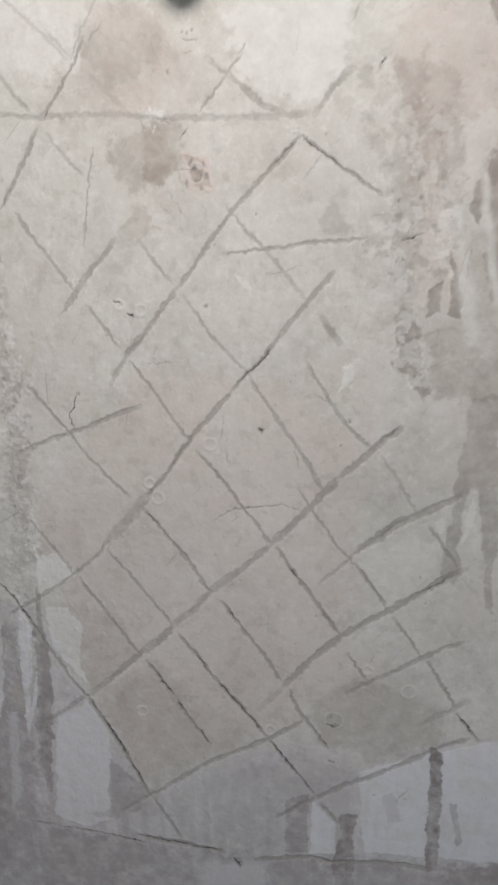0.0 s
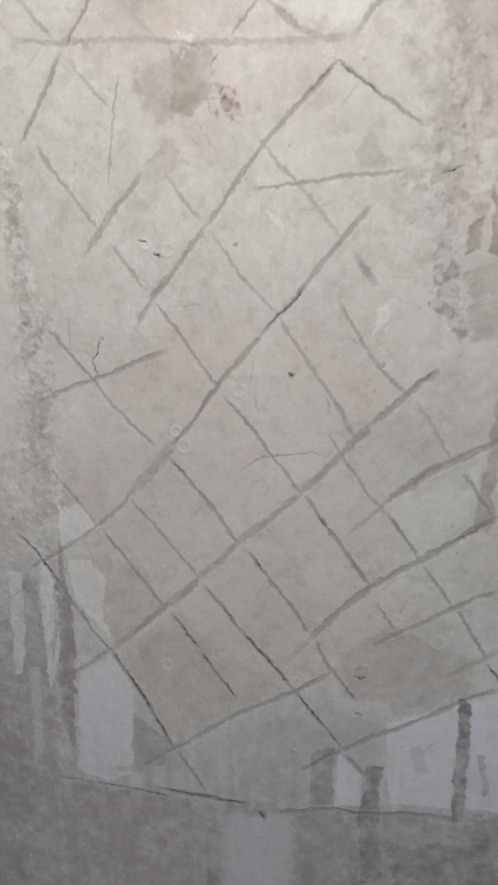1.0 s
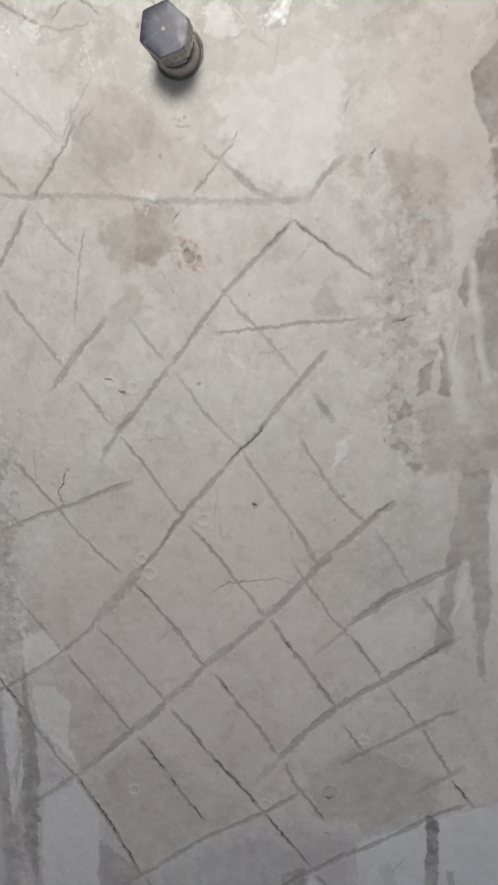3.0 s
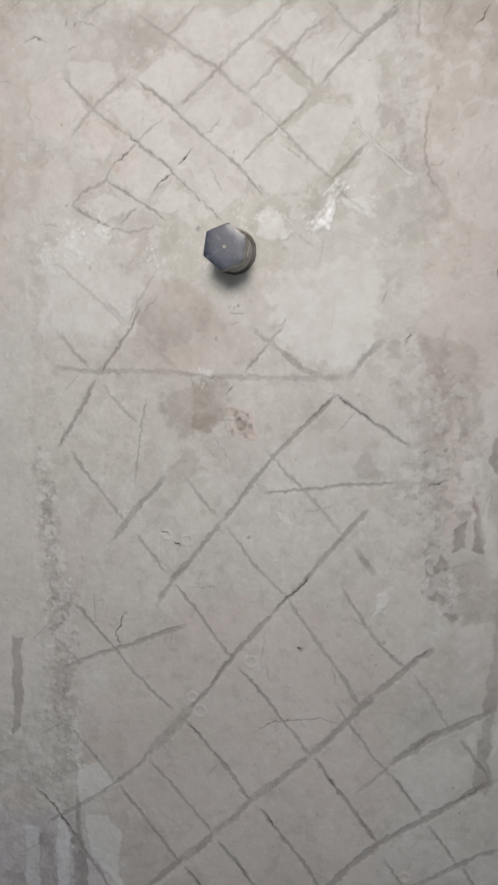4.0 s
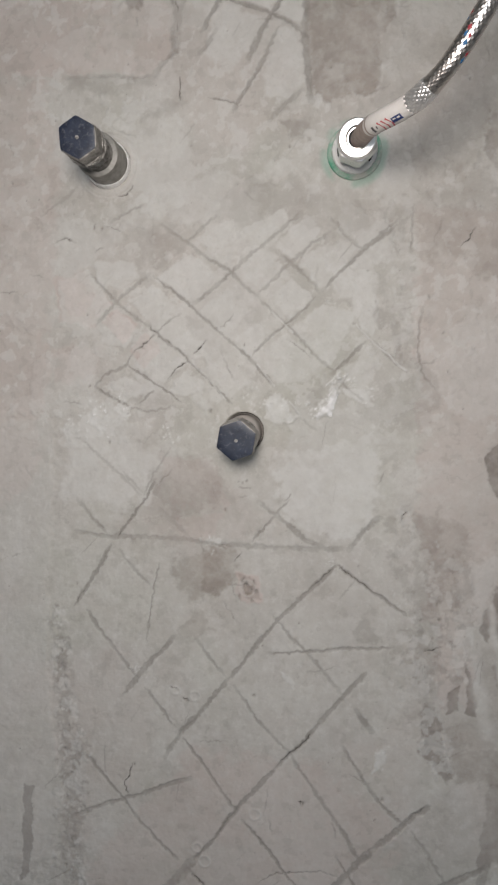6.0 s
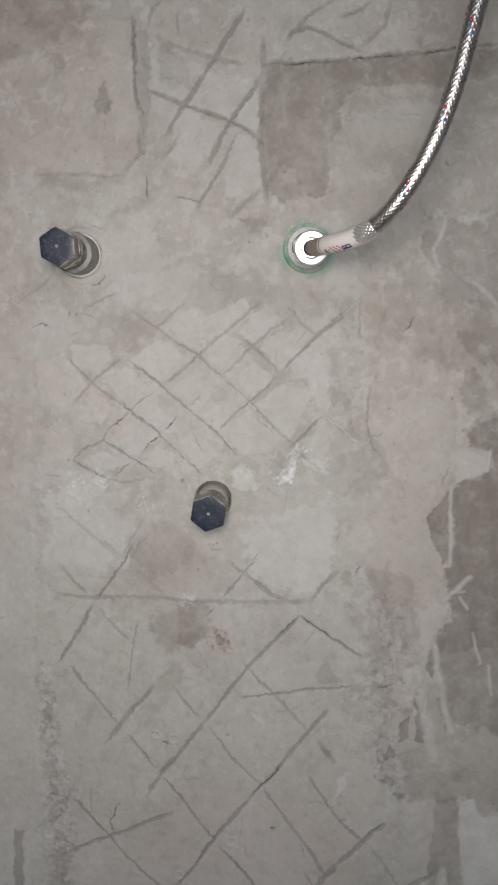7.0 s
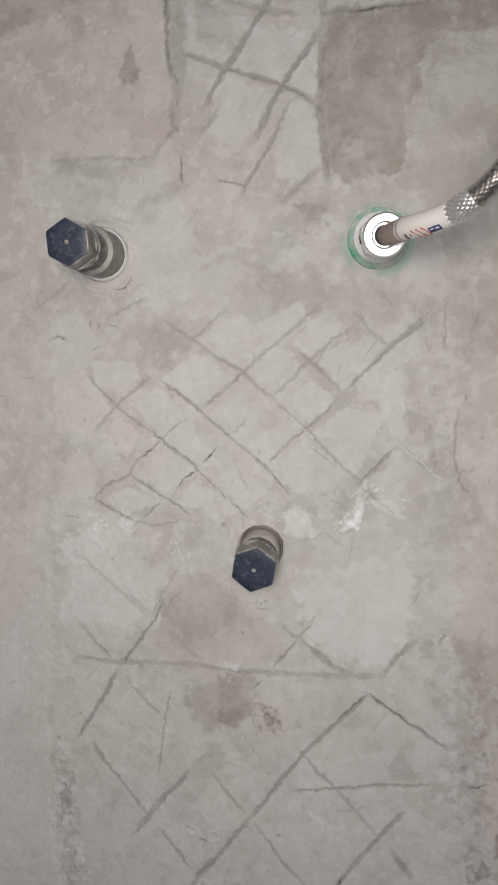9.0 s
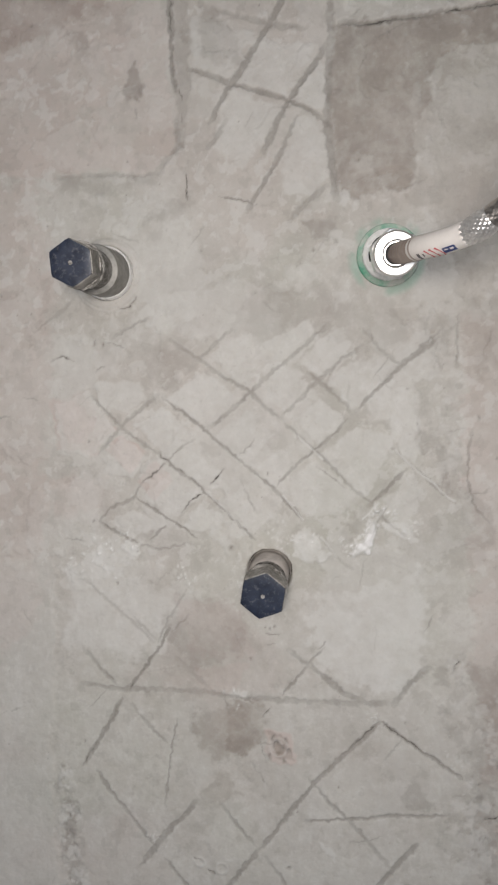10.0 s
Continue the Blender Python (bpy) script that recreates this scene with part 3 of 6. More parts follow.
# two broad paler areas, left and right of the short plug
patch("pale", 0.36, 8.0, 0.2, 6.0, (-111.1, 924.5), (-70.9, 917.3), (-58.2, 907.3), (-73.3, 877.4), (-96.6, 884.2), (-119.8, 897.7))
patch("pale", 0.42, 8.0, 0.2, 6.0, (29.2, 916.1), (84.6, 921.6), (89.2, 877.5), (67.2, 858.3), (46.1, 871.1), (28, 887.2))
patch("pink", 0.46, 14.0, 0.0, 6.0, (-111.2, 634.8), (-35.2, 720.4), (50.9, 712.9), (96, 680), (91.5, 595.7), (79, 517.1), (50.2, 485.5), (-52.8, 431.2), (-84.7, 496.8))
patch("brown", 0.22, 8.0, 0.0, 5.0, (-82.5, 499.1), (-39.1, 530), (-2.2, 498.6), (27.6, 475), (-40.7, 427.8), (-52.8, 431.2))
patch("pale", 0.45, 4.0, 0.3, 4.0, (-117.2, 934.6), (-103, 942.7), (-80.6, 950.4), (-72.8, 942), (-87.1, 927.5), (-107.6, 924.5))
patch("brown", 0.34, 5.0, 0.0, 5.0, (111.4, 877.8), (126.1, 879.1), (142.7, 867.9), (146.5, 807.9), (135.5, 805.8), (120.9, 817.4), (115.5, 844.4))
patch("wet", 0.26, 5.0, 0.0, 4.0, (-93.8, 1229.4), (-84, 1230.4), (-80.9, 1219), (-91.3, 1218))
patch("wet", 0.24, 3.0, 0.0, 3.0, (42.9, 947.5), (55.9, 964.4), (62.1, 968.9), (73.7, 956.1), (58.5, 955), (48.8, 939.5))
patch("wet", 0.20, 4.0, -0.1, 4.0, (73.4, 946.8), (100.9, 964.6), (112.7, 967.3), (126.8, 951.7), (120.5, 930.4), (96.8, 927.7), (82.1, 937.3))
patch("wet", 0.22, 2.0, 0.0, 3.0, (-33.1, 1005.3), (-17.2, 1003.1), (-20.8, 995.3), (-31.8, 998.9))
patch("wet", 0.20, 2.0, 0.0, 3.0, (5.3, 1009.9), (17.7, 1007.8), (14.1, 998.6), (4.8, 1000.6))
patch("wet", 0.24, 2.0, 0.0, 3.0, (51.8, 1017.1), (75.7, 1012.9), (75.6, 1008.4), (57.6, 1010.7))
patch("wet", 0.24, 3.0, 0.0, 3.0, (88.8, 1004.8), (97.7, 1007.4), (98.9, 998.3), (91.5, 995.5))
patch("wet", 0.24, 3.0, 0.0, 3.0, (86.7, 1032.1), (95.5, 1028.6), (93.5, 1013.6), (87.6, 1013.9))
patch("pale", 0.42, 2.0, 0.3, 2.0, (76.3, 1029.6), (86.6, 1029.1), (89, 1010.8), (87, 995.7), (79.5, 994.5), (75.4, 1005.3))
patch("pale", 0.40, 2.0, 0.3, 2.0, (64.5, 1033.3), (76.5, 1035.6), (74.4, 1019.1), (63.9, 1016.5), (59.6, 1022.9))
patch("pale", 0.40, 2.0, 0.3, 2.0, (43.7, 1042), (71, 1049.5), (76.7, 1041.7), (58, 1021.4), (52, 1021.7), (40.4, 1034.5))
patch("pale", 0.40, 2.0, 0.3, 2.0, (24.1, 1047.7), (35.2, 1057.7), (47.7, 1066), (54.9, 1058), (53.1, 1050.6), (34.5, 1039.4))
patch("pale", 0.34, 2.0, 0.3, 2.0, (-22.7, 1050.3), (-14.3, 1059.2), (-1.7, 1059.9), (-5.5, 1046.3), (-12, 1042))
patch("pale", 0.34, 3.0, 0.3, 3.0, (-50.9, 1089.4), (-28.4, 1091), (-32.4, 1075.8), (-48.9, 1067.5), (-61.3, 1077.7))
patch("pale", 0.30, 3.0, 0.3, 3.0, (-19.5, 1079.6), (-0.9, 1076.8), (-4.6, 1064.7), (-17.1, 1065.5))
patch("pale", 0.40, 2.0, 0.3, 2.0, (5.4, 1045.7), (22.6, 1047.8), (28.3, 1039.8), (15.2, 1021.9), (6, 1025.5), (1.7, 1033.5))
# lower part: wet runs, washed-out grey and white patches
patch("wet", 0.45, 18.0, -0.4, 5.0, (-259, 502), (-151, 519), (-125, 512), (-131, 400), (-119, 389), (-55, 382), (2, 380), (103, 386), (243, 396), (266, 166), (-349, 12))
patch("wet", 0.60, 1.5, 0.0, 3.0, (-120, 551), (-112, 538), (-114, 477), (-123, 411), (-130, 429), (-125, 503))
patch("wet", 0.30, 3.0, 0.0, 4.0, (-157, 544), (-145, 553), (-148, 479), (-157, 441), (-166, 454))
patch("wet", 0.22, 8.0, 0.0, 3.0, (-41, 420), (4, 443), (65, 467), (98, 455), (69, 432), (65, 391), (2, 382), (-30, 383))
patch("pale", 0.52, 1.5, 0.4, 1.0, (98, 455), (143, 474), (163, 481), (217, 501), (227, 394), (169, 393), (103, 391), (98, 418))
patch("pale", 0.45, 1.8, 0.3, 1.5, (-112, 477), (-86, 495), (-74, 467), (-79, 397), (-97, 389), (-121, 396))
patch("pale", 0.50, 1.0, 0.3, 1.0, (67, 430), (83, 411), (83, 388), (65, 386))
patch("pale", 0.50, 1.2, 0.4, 1.0, (-114, 601), (-98, 602), (-87, 589), (-117, 568))
patch("pale", 0.55, 1.2, 0.3, 1.5, (-112, 563), (-96, 564), (-87, 550), (-91, 527), (-87, 506), (-109, 534))
patch("pale", 0.60, 1.2, 0.0, 1.0, (-131, 562), (-123, 555), (-124, 529), (-128, 533))
patch("wet", 0.80, 0.8, -0.2, 1.2, (143, 478), (150, 476), (151, 433), (151, 381), (143, 380), (142, 427))
patch("wet", 0.50, 0.8, 0.0, 1.0, (156, 438), (160, 438), (166, 408), (162, 403))
patch("wet", 0.55, 1.0, -0.2, 1.0, (48, 428), (64, 434), (64, 386), (48, 384))
patch("wet", 0.70, 1.0, -0.2, 1.5, (85, 421), (98, 422), (94, 408), (98, 323), (83, 320), (80, 378), (86, 402))
patch("wet", 0.30, 1.5, 0.0, 2.0, (114, 437), (120, 442), (126, 421), (117, 418))
patch("wet", 0.35, 1.0, 0.0, 1.0, (35, 437), (39, 438), (38, 382), (35, 382))
patch("wet", 0.40, 1.0, 0.0, 2.0, (-105, 401), (-92, 402), (-70, 407), (-69, 419), (-44, 424), (-75, 397))
patch("brown", 0.30, 5.0, 0.0, 6.0, (-246, 447), (-167, 463), (-162, 397), (-175, 244), (-283, 226))
patch("pink", 0.40, 6.0, 0.0, 5.0, (-129, 370), (-55, 380), (-39, 295), (-139, 279))
patch("brown", 0.28, 8.0, 0.0, 4.0, (-76, 500), (-35, 527), (5, 474), (1, 456), (-40, 439), (-54, 460))
patch("brown", 0.34, 6.0, 0.0, 3.0, (65, 507), (100, 524), (151, 510), (149, 483), (101, 460), (97, 470), (72, 476))
patch("brown", 0.20, 4.0, 0.0, 4.0, (-113, 567), (-67, 566), (-46, 534), (-84, 502))
patch("brown", 0.40, 4.0, 0.0, 4.0, (154, 384), (209, 396), (212, 360), (159, 352))
patch("pale", 0.18, 3.0, 0.2, 2.0, (94, 603), (128, 622), (142, 615), (142, 600), (115, 577))
patch("wet", 0.60, 1.5, 0.0, 1.0, (-28, 334), (-24, 322), (-20, 290), (-30, 289))
patch("wet", 0.60, 1.5, 0.0, 1.0, (68, 332), (82, 346), (83, 295), (67, 293))
patch("brown", 0.50, 3.0, 0.0, 3.0, (159, 380), (187, 386), (188, 370), (160, 366))
patch("wet", 0.65, 8.0, 0.0, 5.0, (101, 359), (171, 368), (183, 301), (103, 288))
patch("pale", 0.30, 8.0, 0.0, 4.0, (-13, 369), (35, 375), (34, 277), (-17, 269))
# bluish lower coat; cool daylight is put into its colour too
patch("cool_coat_and_light", 0.42, 14.0, 0.0, 3.0, (-246, 569), (-138, 562), (-117, 567), (-88, 499), (-49, 421), (4, 452), (65, 476), (101, 460), (163, 485), (232, 511), (278, 49), (-379, -153))
patch("wet", 0.62, 1.0, -0.2, 1.0, (-117, 578), (-114, 579), (-114, 533), (-114, 494), (-119, 448), (-127, 414), (-128, 447), (-121, 515))
patch("wet", 0.50, 1.0, 0.0, 1.0, (-149, 548), (-144, 548), (-146, 514), (-153, 477), (-153, 504))
patch("wet", 0.45, 1.0, 0.0, 1.0, (-136, 519), (-130, 541), (-130, 515), (-133, 465), (-140, 446), (-139, 483))
patch("wet", 0.35, 4.0, 0.0, 3.0, (-163, 504), (-143, 492), (-143, 451), (-170, 443))
patch("pale", 0.50, 1.0, 0.3, 1.0, (-133, 555), (-129, 553), (-130, 523), (-131, 484), (-123, 515), (-126, 489), (-135, 461), (-135, 506))
patch("wet", 0.40, 1.5, 0.0, 2.0, (-75, 448), (-45, 423), (-59, 407), (-79, 400))
# middle part: stains, powdery spots and paler areas
patch("brown", 0.68, 7.0, 0.0, 4.0, (-26, 855), (-7, 852), (-3, 839), (-14, 826), (-28, 826))
patch("brown", 0.42, 5.0, 0.0, 5.0, (-44, 853), (-23, 855), (-22, 824), (-33, 824), (-42, 837))
patch("brown", 0.35, 3.0, 0.0, 5.0, (-47, 798), (-32, 818), (-15, 803), (-30, 794))
patch("wet", 0.32, 2.5, 0.0, 4.0, (-54, 905), (-14, 900), (-11, 888), (-40, 877), (-53, 892))
patch("pink", 0.50, 3.0, 0.0, 3.0, (-40, 877), (-9, 880), (-23, 860), (-41, 865))
patch("brown", 0.35, 1.5, -0.5, 2.0, (-1, 839), (7, 837), (11, 824), (2, 821))
patch("wet", 0.28, 2.5, 0.0, 4.0, (72, 804), (81, 811), (90, 796), (75, 796))
patch("pale", 0.50, 1.5, 0.5, 1.5, (85, 721), (92, 726), (92, 715), (83, 709))
patch("pale", 0.50, 1.5, 0.3, 2.0, (24, 776), (33, 771), (34, 762), (27, 768))
patch("pale", 0.40, 2.5, 0.4, 2.0, (-23, 862), (-13, 863), (-12, 859), (-22, 859))
patch("wet", 0.35, 3.0, -0.3, 4.0, (-126, 727), (-112, 720), (-116, 671), (-125, 673), (-127, 700))
patch("wet", 0.30, 3.0, -0.2, 4.0, (-126, 664), (-112, 657), (-117, 603), (-133, 607))
patch("wet", 0.80, 1.0, -0.2, 1.5, (-153, 691), (-146, 690), (-152, 628), (-158, 623))
patch("wet", 0.80, 1.5, -0.2, 2.0, (-192, 708), (-172, 705), (-173, 656), (-177, 614), (-201, 604))
patch("pale", 0.75, 1.5, 0.8, 2.0, (48.5, 941), (55.5, 949), (59.5, 963), (64.5, 958), (57.5, 941), (50.5, 939))
patch("pale", 0.50, 1.5, 0.4, 3.0, (18.5, 951), (28.5, 948), (37.5, 941), (28.5, 937), (16.5, 942))
patch("pale", 0.60, 1.2, 0.4, 2.0, (68.5, 958), (82.5, 954), (81.5, 949), (70.5, 952))
patch("pale", 0.60, 1.2, 0.5, 2.0, (-77.5, 953), (-69.5, 944), (-76.5, 942), (-81.5, 949))
patch("pale", 0.50, 1.2, 0.5, 2.0, (-113, 937), (-105, 939), (-103, 929), (-111, 929))
# the same two sides of the plug, paler again
patch("pale", 0.30, 5.0, 0.0, 6.0, (-111, 936), (-40, 922), (-59, 891), (-115, 886))
patch("pale", 0.42, 5.0, 0.0, 6.0, (26, 916), (86, 931), (86, 887), (55, 860), (25, 882))
patch("wet", 0.22, 4.0, 0.0, 5.0, (-50, 923), (-15, 913), (-1, 887), (-43, 881), (-58, 900))
patch("pink", 0.48, 4.0, 0.0, 5.0, (-54, 920), (-15, 913), (-7, 884), (-43, 884))
patch("rough", 0.40, 6.0, 0.0, 4.0, (-184, 585), (-136, 583), (-119, 555), (-127, 410), (-210, 411))
patch("pale", 0.45, 1.5, 0.3, 1.5, (-156, 553), (-146, 553), (-148, 510), (-155, 474), (-161, 472), (-158, 514))
patch("pale", 0.50, 1.5, 0.3, 1.5, (-132, 562), (-125, 552), (-127, 512), (-135, 475), (-134, 511))
patch("wet", 0.42, 2.0, 0.0, 2.0, (-143, 551), (-134, 550), (-138, 489), (-150, 456), (-149, 501))
patch("pale", 0.25, 3.0, 0.0, 2.0, (-148, 479), (-141, 479), (-147, 408), (-155, 397))
patch("pale", 0.16, 4.0, 0.9, 2.0, (-242, 946), (-123, 941), (-123, 898), (-132, 808), (-131, 731), (-124, 675), (-160, 608), (-271, 601))
patch("pink", 0.40, 5.0, 0.6, 3.0, (112, 1067), (115, 967), (112, 879), (120, 809), (219, 810), (214, 1059))
# upper part: patched plaster
patch("pink", 0.80, 2.0, 0.0, 3.0, (-111.5, 1030), (-78.5, 1016), (-95.5, 1002), (-115.5, 1005))
patch("wet", 0.25, 3.0, 0.0, 3.0, (-93.5, 1233), (-83.5, 1233), (-79.5, 1221), (-91.5, 1219))
patch("wet", 0.18, 3.0, 0.0, 6.0, (-11.5, 1077), (6.5, 1086), (45.5, 1076), (86.5, 1066), (86.5, 1054), (57.5, 1059), (32.5, 1065), (-7.5, 1065))
patch("wet", 0.18, 4.0, 0.0, 6.0, (-61.5, 1058), (-37.5, 1052), (-42.5, 1037), (-61.5, 1038))
patch("wet", 0.22, 4.0, 0.0, 6.0, (46.5, 1075), (72.5, 1079), (89.5, 1055), (71.5, 1041), (57.5, 1060))
patch("wet", 0.30, 3.0, 0.0, 4.0, (86.5, 1008), (96.5, 1005), (92.5, 996), (85.5, 998))
patch("wet", 0.40, 3.0, 0.0, 3.0, (32.5, 1122), (48.5, 1122), (50.5, 1111), (35.5, 1110))
patch("wet", 0.30, 3.0, 0.0, 3.0, (-19.5, 1242), (-11.5, 1238), (-0.5, 1220), (2.5, 1205), (-15.5, 1210), (-20.5, 1222))
patch("pale", 0.50, 2.0, 0.3, 2.0, (48.5, 1137), (56.5, 1137), (55.5, 1128), (49.5, 1129))
patch("rough", 0.60, 4.0, 0.0, 4.0, (91, 880), (111, 888), (118, 717), (105, 742), (90, 784), (105, 811))
patch("rough", 0.80, 4.0, 0.0, 4.0, (-123, 747), (-107, 720), (-117, 587), (-135, 587), (-132, 664))
patch("rough", 0.80, 4.0, 0.0, 4.0, (124, 862), (148, 842), (140, 769), (125, 758), (108, 770), (113, 844))
patch("rough", 0.60, 4.0, 0.0, 5.0, (89.5, 1078), (107.5, 1065), (112.5, 971), (100.5, 966), (93.5, 1025))
# paler cells between the upper score marks
patch("pale", 0.36, 1.6, 0.3, 1.3, (-113.5, 1030), (-94.5, 1037), (-79.5, 1014), (-96.5, 1000), (-113.5, 1004))
patch("pale", 0.36, 1.6, 0.3, 1.3, (-87.5, 999), (-75.5, 1011), (-63.5, 998), (-71.5, 988), (-86.5, 989))
patch("pale", 0.36, 1.6, 0.3, 1.3, (-68.5, 1017), (-51.5, 1026), (-34.5, 1010), (-49.5, 997))
patch("pale", 0.36, 1.6, 0.3, 1.3, (-90.5, 1041), (-65.5, 1042), (-60.5, 1032), (-71.5, 1024), (-87.5, 1028))
patch("pale", 0.36, 1.6, 0.3, 1.3, (-48.5, 1031), (-26.5, 1045), (-7.5, 1029), (-25.5, 1013))
patch("pale", 0.36, 1.6, 0.3, 1.3, (-24.5, 1009), (-4.5, 1023), (10.5, 1007), (-7.5, 991))
patch("pale", 0.36, 1.6, 0.3, 1.3, (-24.5, 1053), (-11.5, 1062), (0.5, 1064), (1.5, 1045), (-5.5, 1035))
patch("pale", 0.36, 1.6, 0.3, 1.3, (7.5, 1036), (21.5, 1042), (33.5, 1031), (17.5, 1019))
patch("pale", 0.36, 1.6, 0.3, 1.3, (41.5, 1035), (55.5, 1043), (71.5, 1043), (71.5, 1032), (55.5, 1018))
patch("pale", 0.36, 1.6, 0.3, 1.3, (30.5, 1049), (44.5, 1061), (53.5, 1048), (38.5, 1037))
patch("pale", 0.36, 1.6, 0.3, 1.3, (6.5, 1059), (32.5, 1069), (35.5, 1059), (21.5, 1043))
patch("pale", 0.36, 1.6, 0.3, 1.3, (21.5, 1017), (36.5, 1027), (48.5, 1014), (34.5, 1001))
patch("pale", 0.36, 1.6, 0.3, 1.3, (34.5, 996), (54.5, 1010), (74.5, 1004), (67.5, 988), (57.5, 971))
patch("pale", 0.36, 1.6, 0.3, 1.3, (16.5, 984), (32.5, 993), (54.5, 972), (43.5, 962), (19.5, 963))
patch("pale", 0.36, 1.6, 0.3, 1.3, (-0.5, 991), (13.5, 1001), (27.5, 993), (9.5, 977))
patch("pale", 0.36, 1.6, 0.3, 1.3, (73.5, 1027), (86.5, 1029), (87.5, 1000), (84.5, 990), (73.5, 1004))
patch("pale", 0.36, 1.6, 0.3, 1.3, (72.5, 1053), (94.5, 1061), (101.5, 1035), (84.5, 1033), (75.5, 1043))
patch("pale", 0.36, 1.6, 0.3, 1.3, (67.5, 971), (84.5, 984), (87.5, 967), (77.5, 954))
patch("pale", 0.36, 1.6, 0.3, 1.3, (-46.5, 987), (-31.5, 996), (-14.5, 985), (-25.5, 979))
patch("pale", 0.36, 1.6, 0.3, 1.3, (-66.5, 977), (-47.5, 990), (-32.5, 976), (-47.5, 964))
patch("pale", 0.36, 1.6, 0.3, 1.3, (-87.5, 962), (-72.5, 969), (-54.5, 959), (-73.5, 953))
patch("pale", 0.36, 1.6, 0.3, 1.3, (-43.5, 959), (-32.5, 970), (-15.5, 961), (-33.5, 955))
patch("pale", 0.36, 1.6, 0.3, 1.3, (-21.5, 972), (-7.5, 981), (9.5, 963), (-4.5, 954))
# pale runs of slurry over the darker coat
run(169.8, 934.8, 169.1, 907.7, 1.3, 0.85)
run(169.1, 907.7, 168.3, 878.8, 1.3, 0.85)
run(168.3, 878.8, 164, 878.1, 1.1, 0.80)
run(156.9, 820.6, 157.5, 806, 2.2, 0.85)
run(157.5, 806, 162.1, 789.2, 2.2, 0.85)
run(162.1, 789.2, 164.3, 772.3, 2.4, 0.80)
run(164.3, 772.3, 166.6, 757.4, 2.4, 0.80)
run(140.7, 806.5, 146.3, 781.2, 4.0, 0.60)
run(146.3, 781.2, 151.2, 760, 4.0, 0.60)
run(151.2, 760, 153.8, 736.5, 4.0, 0.60)
run(184.1, 829.2, 186, 817.6, 1.2, 0.70)
run(186, 817.6, 188.7, 807.1, 1.2, 0.70)
run(194.7, 804.9, 196.6, 783.9, 1.2, 0.60)
run(186.9, 1073.8, 193.7, 1068.6, 1.4, 0.80)
run(193.7, 1068.6, 202, 1058.1, 1.4, 0.80)
run(160.6, 1096.5, 165.6, 1106.4, 1.6, 0.70)
run(165.6, 1106.4, 168.4, 1114.8, 1.6, 0.70)
run(160.6, 1096.5, 162.7, 1085.3, 1.6, 0.60)
run(163.3, 854.5, 174.1, 862.3, 1.6, 0.75)
run(174.1, 862.3, 182.1, 870.2, 1.6, 0.75)
run(174.8, 855.8, 180.3, 847.4, 1.0, 0.80)
run(169.3, 859.2, 178, 859.8, 1.2, 0.60)
run(189.4, 1154.9, 192, 1150.4, 1.0, 0.60)
run(196, 956.4, 193.6, 944.6, 0.8, 0.70)
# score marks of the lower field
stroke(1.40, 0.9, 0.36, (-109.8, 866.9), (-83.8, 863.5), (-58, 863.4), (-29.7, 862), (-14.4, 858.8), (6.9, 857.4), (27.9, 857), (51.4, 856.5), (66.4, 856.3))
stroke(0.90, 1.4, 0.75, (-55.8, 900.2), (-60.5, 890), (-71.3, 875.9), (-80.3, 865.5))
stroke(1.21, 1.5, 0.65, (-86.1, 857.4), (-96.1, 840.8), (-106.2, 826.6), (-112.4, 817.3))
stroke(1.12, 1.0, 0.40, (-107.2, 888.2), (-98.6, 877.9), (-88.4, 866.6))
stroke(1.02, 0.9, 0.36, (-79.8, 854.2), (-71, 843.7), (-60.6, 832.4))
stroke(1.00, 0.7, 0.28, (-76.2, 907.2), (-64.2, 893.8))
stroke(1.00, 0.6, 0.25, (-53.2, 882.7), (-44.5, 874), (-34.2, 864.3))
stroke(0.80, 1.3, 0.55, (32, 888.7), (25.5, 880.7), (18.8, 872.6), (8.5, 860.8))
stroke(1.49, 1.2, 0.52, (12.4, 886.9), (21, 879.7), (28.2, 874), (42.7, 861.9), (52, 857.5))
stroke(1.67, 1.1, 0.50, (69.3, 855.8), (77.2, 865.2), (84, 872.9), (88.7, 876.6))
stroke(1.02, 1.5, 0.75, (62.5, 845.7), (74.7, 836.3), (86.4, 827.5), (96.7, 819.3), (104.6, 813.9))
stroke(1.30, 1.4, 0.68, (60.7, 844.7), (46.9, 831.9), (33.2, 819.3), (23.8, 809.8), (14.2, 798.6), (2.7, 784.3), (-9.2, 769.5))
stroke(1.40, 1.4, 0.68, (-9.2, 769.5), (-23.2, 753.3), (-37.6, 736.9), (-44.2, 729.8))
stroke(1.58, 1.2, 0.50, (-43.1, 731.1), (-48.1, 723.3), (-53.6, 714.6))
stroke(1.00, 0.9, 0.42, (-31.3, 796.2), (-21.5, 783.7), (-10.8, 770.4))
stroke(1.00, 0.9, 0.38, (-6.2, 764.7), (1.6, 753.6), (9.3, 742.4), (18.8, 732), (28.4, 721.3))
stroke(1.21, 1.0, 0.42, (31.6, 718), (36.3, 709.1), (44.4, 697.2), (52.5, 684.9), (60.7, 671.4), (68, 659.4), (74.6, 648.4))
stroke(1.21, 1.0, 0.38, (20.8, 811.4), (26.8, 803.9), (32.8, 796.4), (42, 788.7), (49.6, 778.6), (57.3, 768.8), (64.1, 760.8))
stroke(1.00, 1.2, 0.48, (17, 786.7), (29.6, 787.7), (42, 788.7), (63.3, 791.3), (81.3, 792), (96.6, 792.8))
